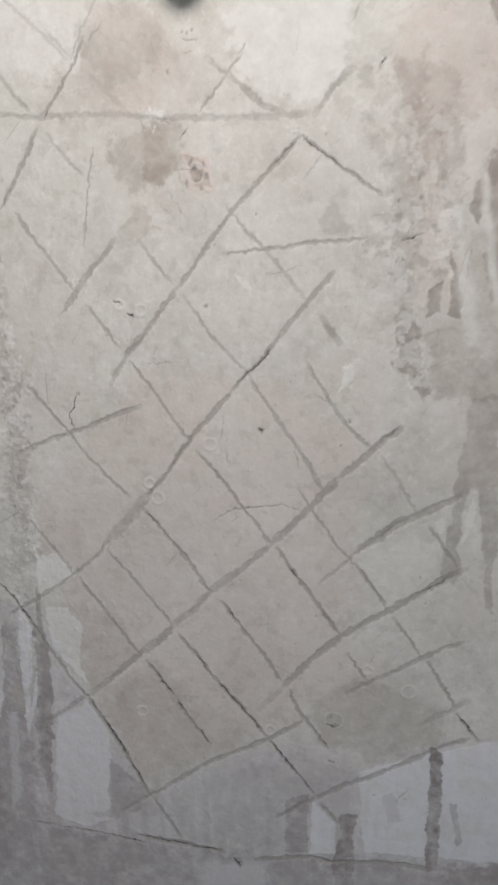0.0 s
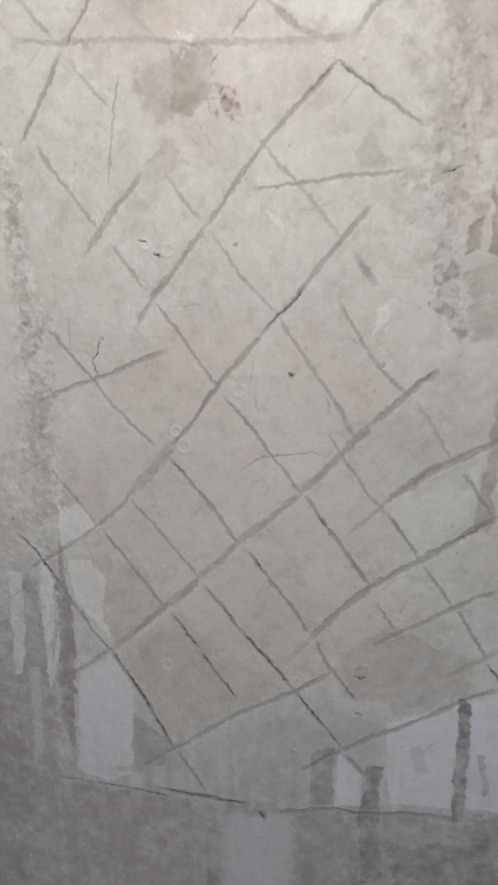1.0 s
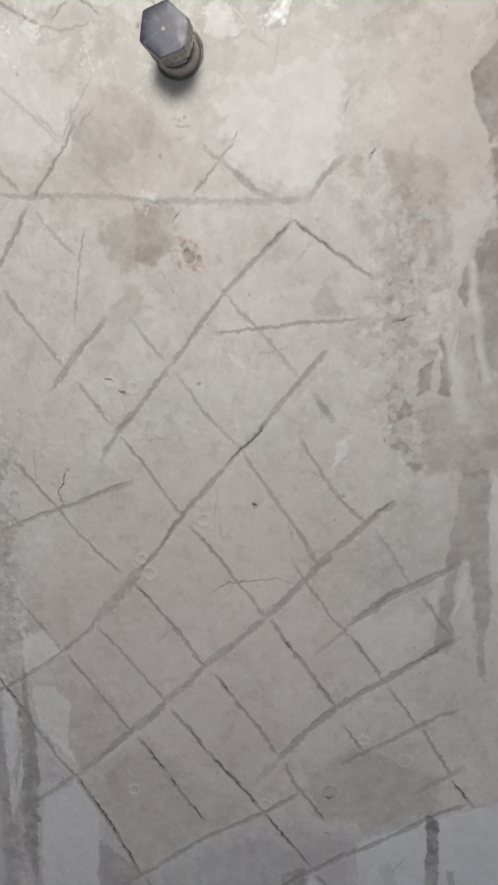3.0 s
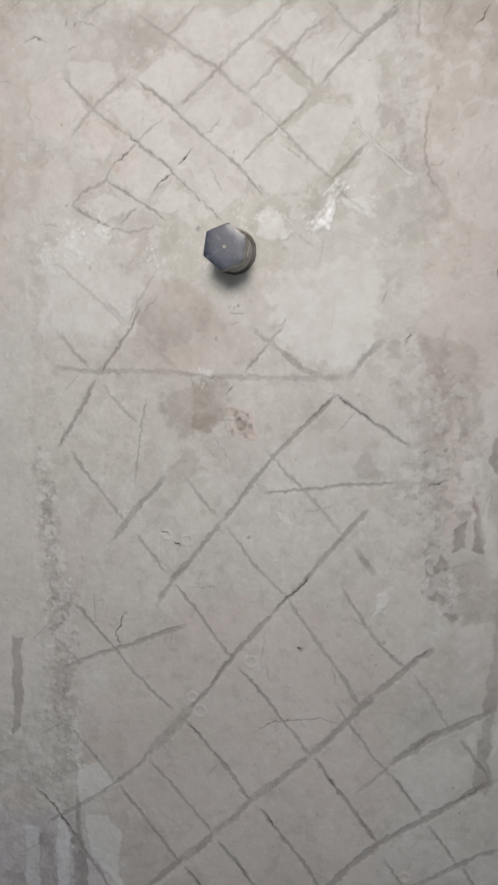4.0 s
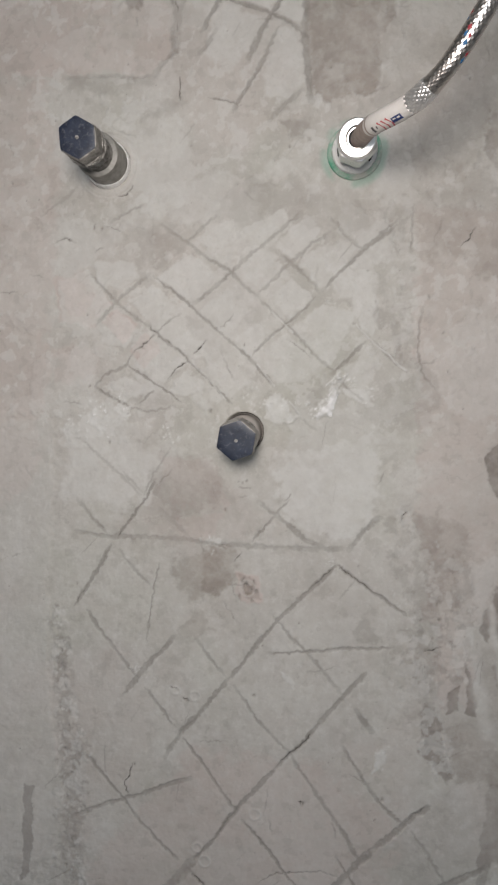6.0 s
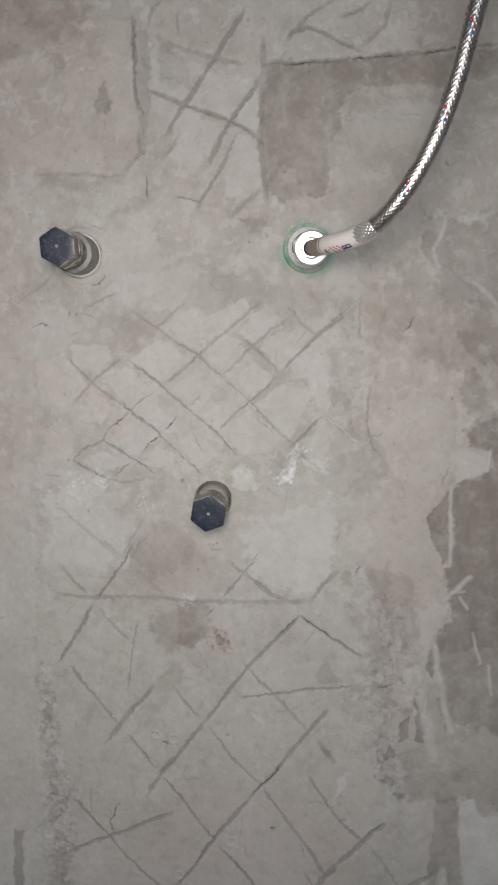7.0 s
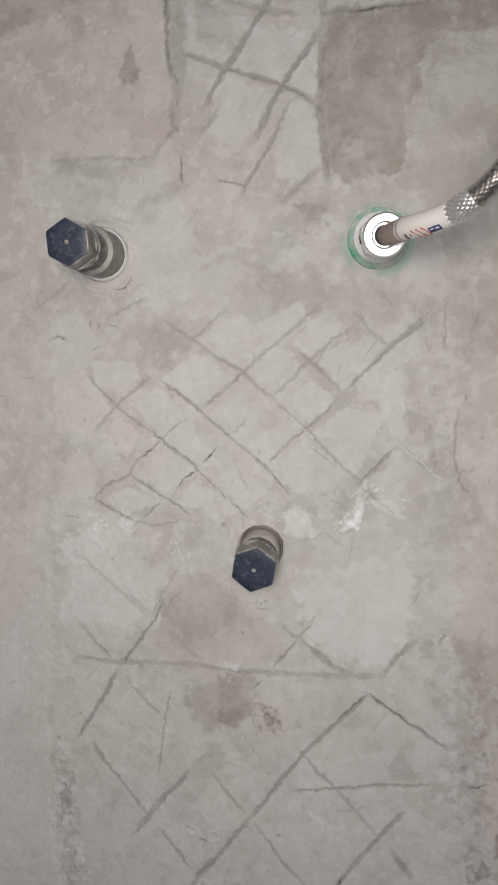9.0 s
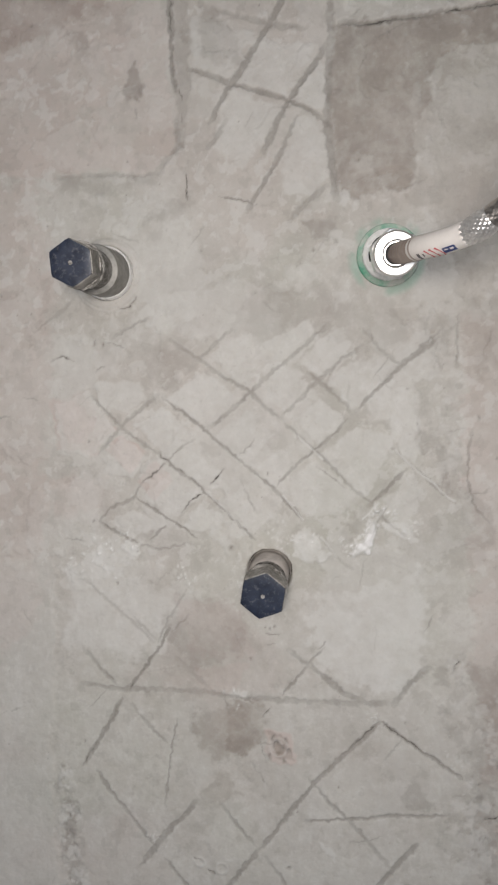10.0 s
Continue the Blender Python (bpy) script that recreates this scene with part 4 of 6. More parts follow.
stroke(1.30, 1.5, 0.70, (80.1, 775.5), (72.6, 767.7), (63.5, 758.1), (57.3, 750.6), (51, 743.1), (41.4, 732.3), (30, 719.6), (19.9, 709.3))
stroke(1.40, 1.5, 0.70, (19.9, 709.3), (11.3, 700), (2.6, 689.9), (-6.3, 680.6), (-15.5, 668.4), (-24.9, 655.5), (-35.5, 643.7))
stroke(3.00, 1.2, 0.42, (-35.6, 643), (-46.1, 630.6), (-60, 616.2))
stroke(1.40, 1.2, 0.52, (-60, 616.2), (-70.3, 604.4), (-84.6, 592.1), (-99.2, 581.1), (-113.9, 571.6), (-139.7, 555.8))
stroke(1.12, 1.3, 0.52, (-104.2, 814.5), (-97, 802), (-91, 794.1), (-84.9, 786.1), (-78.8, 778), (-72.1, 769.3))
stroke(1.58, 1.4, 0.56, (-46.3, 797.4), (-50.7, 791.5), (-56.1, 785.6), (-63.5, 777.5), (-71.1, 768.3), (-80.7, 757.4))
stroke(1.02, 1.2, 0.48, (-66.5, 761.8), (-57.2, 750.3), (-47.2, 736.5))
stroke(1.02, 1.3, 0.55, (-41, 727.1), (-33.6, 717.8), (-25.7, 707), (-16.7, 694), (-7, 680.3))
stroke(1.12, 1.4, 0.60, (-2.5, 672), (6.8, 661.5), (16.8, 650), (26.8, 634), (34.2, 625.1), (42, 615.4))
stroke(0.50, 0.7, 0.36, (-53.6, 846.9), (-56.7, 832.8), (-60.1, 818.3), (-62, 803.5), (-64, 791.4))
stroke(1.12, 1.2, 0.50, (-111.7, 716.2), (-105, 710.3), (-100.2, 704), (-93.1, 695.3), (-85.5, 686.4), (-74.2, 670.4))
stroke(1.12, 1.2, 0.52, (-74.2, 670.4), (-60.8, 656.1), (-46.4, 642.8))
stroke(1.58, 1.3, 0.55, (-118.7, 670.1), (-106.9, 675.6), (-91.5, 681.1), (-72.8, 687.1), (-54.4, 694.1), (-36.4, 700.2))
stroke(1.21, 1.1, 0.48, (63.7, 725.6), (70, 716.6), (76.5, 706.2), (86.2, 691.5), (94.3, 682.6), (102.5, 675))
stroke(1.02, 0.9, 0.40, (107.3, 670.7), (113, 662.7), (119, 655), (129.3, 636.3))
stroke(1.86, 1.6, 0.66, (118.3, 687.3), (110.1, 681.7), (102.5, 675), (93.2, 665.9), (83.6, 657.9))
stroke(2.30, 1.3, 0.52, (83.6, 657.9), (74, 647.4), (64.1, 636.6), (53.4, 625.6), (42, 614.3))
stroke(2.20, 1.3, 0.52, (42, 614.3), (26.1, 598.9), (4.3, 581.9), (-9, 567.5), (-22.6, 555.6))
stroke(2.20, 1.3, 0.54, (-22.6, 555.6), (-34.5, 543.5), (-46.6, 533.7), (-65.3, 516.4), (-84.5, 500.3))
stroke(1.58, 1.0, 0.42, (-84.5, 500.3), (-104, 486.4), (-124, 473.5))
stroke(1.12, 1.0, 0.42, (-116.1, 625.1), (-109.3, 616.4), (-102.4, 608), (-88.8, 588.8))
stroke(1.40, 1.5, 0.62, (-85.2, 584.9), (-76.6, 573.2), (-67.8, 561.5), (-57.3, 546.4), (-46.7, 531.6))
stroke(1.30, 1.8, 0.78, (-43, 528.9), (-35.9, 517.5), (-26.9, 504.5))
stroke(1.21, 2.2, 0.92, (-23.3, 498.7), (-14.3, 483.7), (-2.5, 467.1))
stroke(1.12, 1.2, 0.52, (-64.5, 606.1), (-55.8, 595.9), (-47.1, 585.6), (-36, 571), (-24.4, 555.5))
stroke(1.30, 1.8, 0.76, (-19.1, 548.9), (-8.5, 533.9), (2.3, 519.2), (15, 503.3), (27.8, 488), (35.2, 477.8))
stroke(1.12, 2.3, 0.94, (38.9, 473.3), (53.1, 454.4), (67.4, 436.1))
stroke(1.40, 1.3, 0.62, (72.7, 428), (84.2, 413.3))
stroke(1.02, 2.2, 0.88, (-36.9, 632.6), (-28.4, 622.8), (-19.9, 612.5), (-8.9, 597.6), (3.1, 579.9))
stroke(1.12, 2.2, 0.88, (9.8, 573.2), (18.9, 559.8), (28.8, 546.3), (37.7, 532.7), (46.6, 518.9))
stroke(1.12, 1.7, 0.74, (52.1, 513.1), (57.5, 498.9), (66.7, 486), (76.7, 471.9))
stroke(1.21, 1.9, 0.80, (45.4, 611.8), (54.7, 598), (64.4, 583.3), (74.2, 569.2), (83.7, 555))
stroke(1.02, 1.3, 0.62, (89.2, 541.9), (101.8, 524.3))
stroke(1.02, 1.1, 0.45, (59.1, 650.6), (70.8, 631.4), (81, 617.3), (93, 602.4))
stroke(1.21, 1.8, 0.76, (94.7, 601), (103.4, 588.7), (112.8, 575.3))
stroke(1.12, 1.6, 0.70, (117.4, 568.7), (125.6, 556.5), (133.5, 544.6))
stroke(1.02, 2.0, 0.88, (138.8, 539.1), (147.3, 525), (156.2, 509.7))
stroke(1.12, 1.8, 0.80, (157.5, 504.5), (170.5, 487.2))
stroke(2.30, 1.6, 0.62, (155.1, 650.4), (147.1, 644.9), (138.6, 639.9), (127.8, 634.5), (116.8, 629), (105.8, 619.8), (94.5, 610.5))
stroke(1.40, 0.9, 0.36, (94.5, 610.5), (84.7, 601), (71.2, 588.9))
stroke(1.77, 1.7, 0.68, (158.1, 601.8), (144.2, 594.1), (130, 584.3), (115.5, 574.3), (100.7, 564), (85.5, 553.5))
stroke(1.77, 1.8, 0.72, (85.5, 553.5), (75.2, 544.2), (64.6, 534.4), (48.4, 514.9))
stroke(1.77, 0.9, 0.34, (48.4, 514.9), (31.7, 496.9))
stroke(1.49, 1.2, 0.50, (161.1, 554.7), (146.7, 548.5), (133.7, 540.7), (120.5, 532.8), (107, 525.1), (89.7, 513.7))
stroke(1.86, 1.2, 0.46, (163.7, 513.5), (149.1, 503.9), (135.8, 494.6))
stroke(1.58, 1.4, 0.60, (165.4, 487.6), (150.4, 480.5), (136.9, 471.7), (119.6, 461.5), (101.9, 451.1), (85.6, 442.4), (68.9, 432.2), (42.2, 413.2))
stroke(1.58, 1.3, 0.52, (64.9, 494.4), (52, 484.8), (38.9, 475.9), (17.9, 464.4), (-3.7, 452.1), (-22.1, 438.9), (-40.9, 425.4), (-71.1, 405.5))
stroke(1.12, 2.2, 0.86, (-144.9, 580.5), (-137.7, 573.4), (-130.6, 564.6), (-122.1, 550.4), (-113.5, 536.1), (-104.8, 521.6), (-96, 506.9), (-86.8, 495.7))
stroke(1.67, 3.0, 0.97, (-86.8, 495.7), (-78.6, 482.6), (-70.7, 468.8), (-63.6, 454.4), (-56.3, 440.2), (-49.2, 423.1))
stroke(1.40, 1.4, 0.62, (-44.5, 418.9), (-35.9, 403.5), (-28, 388))
stroke(1.21, 1.3, 0.60, (136.6, 628.8), (145.6, 615.7), (153.9, 603.5))
stroke(2.10, 1.0, 0.50, (73.4, 749.6), (82.9, 737.1))
stroke(0.70, 0.7, 0.30, (-44.2, 921.9), (-55, 905.6), (-63.1, 890.8))
stroke(1.00, 0.6, 0.28, (-103.9, 929.4), (-87.9, 914.2), (-75.2, 902.5), (-65.1, 891.4))
stroke(0.90, 0.5, 0.24, (-52.9, 884.1), (-41.9, 873.5), (-33.5, 864.9))
# cracks under and across the lower field, with the shade in their gaps painted
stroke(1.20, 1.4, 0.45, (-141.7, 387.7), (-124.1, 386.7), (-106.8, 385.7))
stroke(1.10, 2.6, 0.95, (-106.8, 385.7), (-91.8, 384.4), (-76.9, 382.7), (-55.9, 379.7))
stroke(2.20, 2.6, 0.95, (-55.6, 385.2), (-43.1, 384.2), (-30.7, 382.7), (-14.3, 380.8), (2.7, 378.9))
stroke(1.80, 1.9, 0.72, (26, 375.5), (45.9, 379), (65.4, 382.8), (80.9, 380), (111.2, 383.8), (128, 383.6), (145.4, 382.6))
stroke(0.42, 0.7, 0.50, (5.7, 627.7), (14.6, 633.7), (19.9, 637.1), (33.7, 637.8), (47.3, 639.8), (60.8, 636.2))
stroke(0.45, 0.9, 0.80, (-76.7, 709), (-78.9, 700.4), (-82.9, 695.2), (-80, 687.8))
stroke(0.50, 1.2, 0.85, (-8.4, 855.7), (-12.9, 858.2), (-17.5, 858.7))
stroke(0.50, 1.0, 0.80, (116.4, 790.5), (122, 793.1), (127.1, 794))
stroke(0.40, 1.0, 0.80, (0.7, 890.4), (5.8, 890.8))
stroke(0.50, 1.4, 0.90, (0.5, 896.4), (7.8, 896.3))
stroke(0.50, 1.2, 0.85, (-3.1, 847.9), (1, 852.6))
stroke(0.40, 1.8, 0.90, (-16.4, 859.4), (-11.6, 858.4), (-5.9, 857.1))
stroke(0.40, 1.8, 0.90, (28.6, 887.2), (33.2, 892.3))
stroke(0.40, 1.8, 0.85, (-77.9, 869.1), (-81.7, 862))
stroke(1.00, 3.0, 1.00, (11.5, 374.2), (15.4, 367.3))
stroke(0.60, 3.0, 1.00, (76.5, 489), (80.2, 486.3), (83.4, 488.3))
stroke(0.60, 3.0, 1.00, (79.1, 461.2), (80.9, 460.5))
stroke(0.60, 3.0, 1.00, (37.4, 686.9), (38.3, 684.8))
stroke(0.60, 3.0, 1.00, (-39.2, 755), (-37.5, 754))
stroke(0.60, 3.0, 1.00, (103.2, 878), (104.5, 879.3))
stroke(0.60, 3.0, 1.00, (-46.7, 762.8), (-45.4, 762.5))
pit(14.5, 372.7, 2.0)
pit(15.6, 370.0, 1.8)
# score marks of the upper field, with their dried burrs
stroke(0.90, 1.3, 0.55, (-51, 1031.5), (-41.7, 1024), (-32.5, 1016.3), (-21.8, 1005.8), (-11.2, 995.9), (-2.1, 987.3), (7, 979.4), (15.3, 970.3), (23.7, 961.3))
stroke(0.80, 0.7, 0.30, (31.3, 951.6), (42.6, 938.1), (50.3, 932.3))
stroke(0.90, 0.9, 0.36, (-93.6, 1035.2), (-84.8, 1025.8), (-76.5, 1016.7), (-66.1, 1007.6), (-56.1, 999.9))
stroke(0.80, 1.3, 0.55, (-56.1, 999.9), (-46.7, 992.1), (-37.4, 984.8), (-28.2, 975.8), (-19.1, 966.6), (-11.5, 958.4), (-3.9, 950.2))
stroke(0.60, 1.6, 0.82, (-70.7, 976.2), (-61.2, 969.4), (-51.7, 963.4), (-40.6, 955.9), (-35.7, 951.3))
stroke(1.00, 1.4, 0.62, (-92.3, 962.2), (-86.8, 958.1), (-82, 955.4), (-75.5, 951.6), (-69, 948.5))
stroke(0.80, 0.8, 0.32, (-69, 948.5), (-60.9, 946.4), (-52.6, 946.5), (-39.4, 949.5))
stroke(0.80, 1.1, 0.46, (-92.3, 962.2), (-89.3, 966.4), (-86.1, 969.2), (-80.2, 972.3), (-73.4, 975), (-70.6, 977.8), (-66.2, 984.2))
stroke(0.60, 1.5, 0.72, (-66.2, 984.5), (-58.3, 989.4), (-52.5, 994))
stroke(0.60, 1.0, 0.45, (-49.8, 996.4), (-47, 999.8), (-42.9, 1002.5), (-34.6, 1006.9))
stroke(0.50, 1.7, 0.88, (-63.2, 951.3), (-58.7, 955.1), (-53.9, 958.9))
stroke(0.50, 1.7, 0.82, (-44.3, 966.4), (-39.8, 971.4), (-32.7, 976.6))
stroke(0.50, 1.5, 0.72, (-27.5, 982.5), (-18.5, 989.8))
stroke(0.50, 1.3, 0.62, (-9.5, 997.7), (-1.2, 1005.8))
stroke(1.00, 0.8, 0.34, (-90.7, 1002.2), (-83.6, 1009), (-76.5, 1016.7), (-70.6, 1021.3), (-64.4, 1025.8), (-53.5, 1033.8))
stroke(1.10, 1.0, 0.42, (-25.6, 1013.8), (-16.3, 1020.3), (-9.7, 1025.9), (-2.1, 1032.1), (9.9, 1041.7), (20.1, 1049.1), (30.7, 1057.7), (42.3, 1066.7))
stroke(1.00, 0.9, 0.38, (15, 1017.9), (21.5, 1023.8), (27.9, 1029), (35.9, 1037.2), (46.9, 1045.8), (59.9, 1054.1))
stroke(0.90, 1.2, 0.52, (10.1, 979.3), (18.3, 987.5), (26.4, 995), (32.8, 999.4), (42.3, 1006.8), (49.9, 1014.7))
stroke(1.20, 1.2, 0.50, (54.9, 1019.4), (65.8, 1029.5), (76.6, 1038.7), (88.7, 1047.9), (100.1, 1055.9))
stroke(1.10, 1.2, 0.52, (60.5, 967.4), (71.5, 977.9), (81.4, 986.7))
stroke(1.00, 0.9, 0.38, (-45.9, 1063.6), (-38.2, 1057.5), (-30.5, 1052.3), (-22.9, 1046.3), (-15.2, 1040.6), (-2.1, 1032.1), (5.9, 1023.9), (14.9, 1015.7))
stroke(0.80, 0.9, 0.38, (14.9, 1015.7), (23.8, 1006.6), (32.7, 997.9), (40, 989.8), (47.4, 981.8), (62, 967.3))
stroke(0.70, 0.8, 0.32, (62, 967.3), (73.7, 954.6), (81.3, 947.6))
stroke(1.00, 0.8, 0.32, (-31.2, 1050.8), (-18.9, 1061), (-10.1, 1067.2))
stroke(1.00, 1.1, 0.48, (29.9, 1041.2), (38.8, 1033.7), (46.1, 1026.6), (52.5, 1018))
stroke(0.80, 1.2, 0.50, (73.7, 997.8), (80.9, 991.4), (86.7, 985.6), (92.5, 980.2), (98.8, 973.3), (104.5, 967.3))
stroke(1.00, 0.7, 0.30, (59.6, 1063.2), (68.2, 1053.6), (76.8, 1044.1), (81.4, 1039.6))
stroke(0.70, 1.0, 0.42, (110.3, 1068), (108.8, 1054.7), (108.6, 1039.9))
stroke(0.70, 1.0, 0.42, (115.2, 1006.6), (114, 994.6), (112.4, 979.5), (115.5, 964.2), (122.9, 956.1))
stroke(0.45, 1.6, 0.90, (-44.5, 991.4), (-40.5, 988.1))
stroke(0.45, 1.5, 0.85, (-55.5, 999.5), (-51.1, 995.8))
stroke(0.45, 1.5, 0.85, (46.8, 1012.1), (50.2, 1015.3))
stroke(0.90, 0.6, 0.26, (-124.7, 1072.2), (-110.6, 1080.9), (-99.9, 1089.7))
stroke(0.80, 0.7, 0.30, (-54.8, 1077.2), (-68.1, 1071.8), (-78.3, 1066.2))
run(13, 974.2, 19, 967.4, 0.5, 0.85)
run(19, 967.4, 24.3, 960.3, 0.5, 0.85)
run(-29.7, 977.5, -19, 967.2, 0.5, 0.70)
run(-19, 967.2, -7, 952.5, 0.5, 0.70)
run(23.2, 1007, 29.7, 1000.2, 0.5, 0.80)
run(29.7, 1000.2, 36.2, 993.4, 0.5, 0.80)
run(75.2, 997.1, 85.2, 986.6, 0.5, 0.80)
run(85.2, 986.6, 95.3, 977.7, 0.5, 0.85)
run(95.3, 977.7, 104.5, 968.2, 0.5, 0.85)
run(56.6, 960, 64.5, 967.9, 0.6, 0.80)
run(33.2, 950.3, 42, 939.4, 0.6, 0.70)
stroke(0.50, 0.8, 0.50, (-81.7, 1064.8), (-76.9, 1062.3), (-70.5, 1060))
stroke(0.50, 0.8, 0.50, (-115.7, 1055.6), (-108.8, 1057.8), (-102.3, 1054.9))
stroke(0.50, 0.8, 0.50, (-89.4, 1047.8), (-84.2, 1050.7))
# score marks and cracks above the outlets
stroke(1.40, 1.5, 0.80, (-35, 1253.6), (-35.9, 1227.3), (-35.7, 1209.5), (-35.1, 1197))
stroke(0.45, 1.6, 0.95, (-32.9, 1197.9), (-32.6, 1191.9))
stroke(0.40, 1.6, 0.90, (-32.4, 1184.1), (-32, 1179.9))
stroke(0.45, 1.8, 0.97, (-31.6, 1152.8), (-31.4, 1146.1), (-31.4, 1139.5))
# the next two strokes paint the shade along the raised panel's edge
stroke(1.80, 1.0, 0.36, (-35.7, 1181.2), (-34.9, 1168.2), (-43.6, 1159.3), (-47, 1154.8))
stroke(1.00, 1.3, 0.30, (-106.9, 1157.2), (-92.1, 1156.5), (-75.8, 1156.5), (-66.2, 1154.7), (-57.3, 1153.3), (-47, 1154.8))
stroke(1.60, 1.0, 0.36, (-8.2, 1178.4), (-14.1, 1171.6), (-20.1, 1163.8))
stroke(1.30, 1.1, 0.46, (30.1, 1176.6), (24.2, 1166.4), (18.3, 1155.1), (11.7, 1145.9), (5.2, 1136.9), (1.1, 1129.2))
stroke(0.40, 0.9, 0.60, (-13.3, 1138.5), (-1, 1135.9), (6.8, 1133.5))
stroke(0.80, 0.8, 0.40, (3.9, 1136.4), (0.5, 1129.5))
stroke(1.40, 0.9, 0.36, (44.1, 1140), (32.4, 1131.6), (23.8, 1122.8))
stroke(2.00, 1.1, 0.46, (49.6, 1237.4), (49.4, 1217.5), (47.2, 1191.8), (45.6, 1174.5), (47.8, 1156.8), (48.9, 1132.5))
stroke(1.50, 1.4, 0.60, (38.1, 1256.5), (29.4, 1242.8), (19.5, 1229.1), (8.8, 1214.3), (-2.4, 1199.7), (-9.7, 1189.2), (-17.4, 1178.6))
stroke(1.60, 1.4, 0.60, (46.9, 1211.8), (37, 1198.6), (27.1, 1186.4), (19.1, 1175.2), (10.9, 1160.2))
stroke(1.30, 1.3, 0.58, (-26.5, 1208), (-15.4, 1203.2), (-6.3, 1198), (8.6, 1192.7), (23.4, 1186.6), (34.4, 1180.7), (45.5, 1173.6))
stroke(1.50, 0.9, 0.34, (-11.9, 1237.7), (6.5, 1229.7), (23.1, 1224.7), (37.9, 1221.1))
stroke(1.30, 0.9, 0.42, (-25.5, 1249), (-22.8, 1257.7), (-15.3, 1266.1))
stroke(1.20, 0.8, 0.34, (-4.2, 1242), (-6.4, 1249.8), (-4.9, 1258.6))
stroke(1.20, 1.9, 0.68, (54, 1222.2), (69.6, 1220.7), (84.4, 1220.4), (106.8, 1222.2), (136.4, 1222.6), (171.5, 1225.2), (203.6, 1227.2))
stroke(1.60, 1.1, 0.50, (63.6, 1233.1), (70.2, 1240.9), (79.5, 1243), (90.5, 1238.2), (101.5, 1232), (116.1, 1225.7))
stroke(1.60, 1.1, 0.46, (115.1, 1229.3), (123.8, 1236.6), (130.2, 1242.7), (134.1, 1255.5))
stroke(1.50, 1.0, 0.42, (70.2, 1240.9), (83.5, 1251.9), (97.4, 1259))
stroke(1.30, 1.0, 0.40, (101.9, 1248.2), (114.9, 1252.9), (122.4, 1257.8))
stroke(0.45, 1.4, 0.85, (137.7, 1041.7), (142.7, 1046.1), (146.3, 1052.8))
stroke(1.00, 0.8, 0.40, (77.2, 1040.3), (91, 1051.2), (100.9, 1060.3))
# the next stroke paints the shadow at the left outlet collar's lower right
stroke(0.50, 1.8, 0.90, (-72.7, 1081.9), (-67.4, 1083.7), (-63.6, 1087.8))
stroke(0.80, 1.2, 0.60, (-57.7, 1189.7), (-57, 1186))
# rings left by burst bubbles, pits and nail holes
bubble(6.1, 677.2, 3.7)
bubble(-33.3, 652.2, 3.2)
bubble(-28.5, 642.6, 3.9)
bubble(80.8, 492.9, 5.7)
bubble(127.7, 517.9, 4.4)
bubble(102.1, 531.1, 3.1)
bubble(-44.7, 760.8, 2.7)
bubble(-32.2, 757.3, 3.3)
bubble(-48.6, 489.3, 3.6)
bubble(39.0, 481.7, 3.3)
pit(38.0, 685.0, 0.9)
pit(78.3, 461.8, 1.0)
pit(14.0, 373.3, 1.4)
pit(15.9, 369.7, 1.2)
pit(80.9, 488.8, 1.5)
pit(1.3, 835.6, 1.5)
pit(10.2, 828.1, 1.6)
pit(-1.3, 824.5, 1.8)
pit(2.1, 832.8, 1.2)
pit(6.9, 821.8, 1.3)
pit(-37.4, 753.4, 1.1)
pit(89.2, 691.6, 1.4)
pit(6.6, 758.4, 1.2)
pit(-9.4, 881.5, 1.3)
pit(79.0, 494.5, 0.8)
pit(103.2, 875.5, 1.0)
pit(123.7, 821.9, 1.4)
pit(113.9, 810.9, 1.0)
pit(125.0, 811.1, 1.0)
pit(120.8, 799.6, 1.0)
pit(-22.9, 495.7, 1.2)
pit(-144.5, 373.6, 1.2)
pit(36.5, 807.5, 0.7)
pit(-75.5, 708.1, 1.0)
pit(-52.6, 489.0, 0.9)
pit(8.6, 834.8, 1.1)
pit(119.1, 1011.9, 1.3)
pit(-16.7, 945.0, 1.5)
pit(-71.6, 944.6, 1.0)
pit(-84.4, 926.3, 0.7)
pit(-89.5, 1064.6, 1.0)
pit(-84.8, 1062.7, 1.0)
pit(35.9, 1106.1, 1.2)
pit(169.4, 1152.5, 1.3)
pit(171.6, 995.6, 1.2)
pit(187.3, 964.4, 1.3)
# powdery crumbs beside the short plug and along the score marks
crumbs(26, 1.6, 1.1, 50.3, 944.2, 58.9, 950.3)
crumbs(26, 1.6, 1.1, 58.9, 950.3, 63.0, 964.1)
crumbs(26, 1.6, 1.1, 63.0, 964.1, 68.5, 965.5)
crumbs(16, 1.8, 0.9, 68.5, 965.5, 83.0, 955.9)
crumbs(16, 1.8, 0.9, 83.0, 955.9, 81.3, 949.8)
crumbs(22, 3.2, 1.0, 19.3, 951.1, 35.9, 942.9)
crumbs(14, 1.8, 0.8, 36.4, 955.4, 48.0, 941.2)
crumbs(22, 2.6, 1.0, -80.1, 956.3, -70.7, 946.4)
crumbs(20, 4.5, 1.1, -93.8, 950.0, -87.8, 940.1)
crumbs(16, 2.5, 1.0, -113.4, 937.2, -101.8, 932.1)
crumbs(12, 2.2, 0.9, -50.0, 934.7, -42.2, 928.1)
crumbs(10, 1.2, 0.6, -13.4, 925.2, -8.5, 927.7)
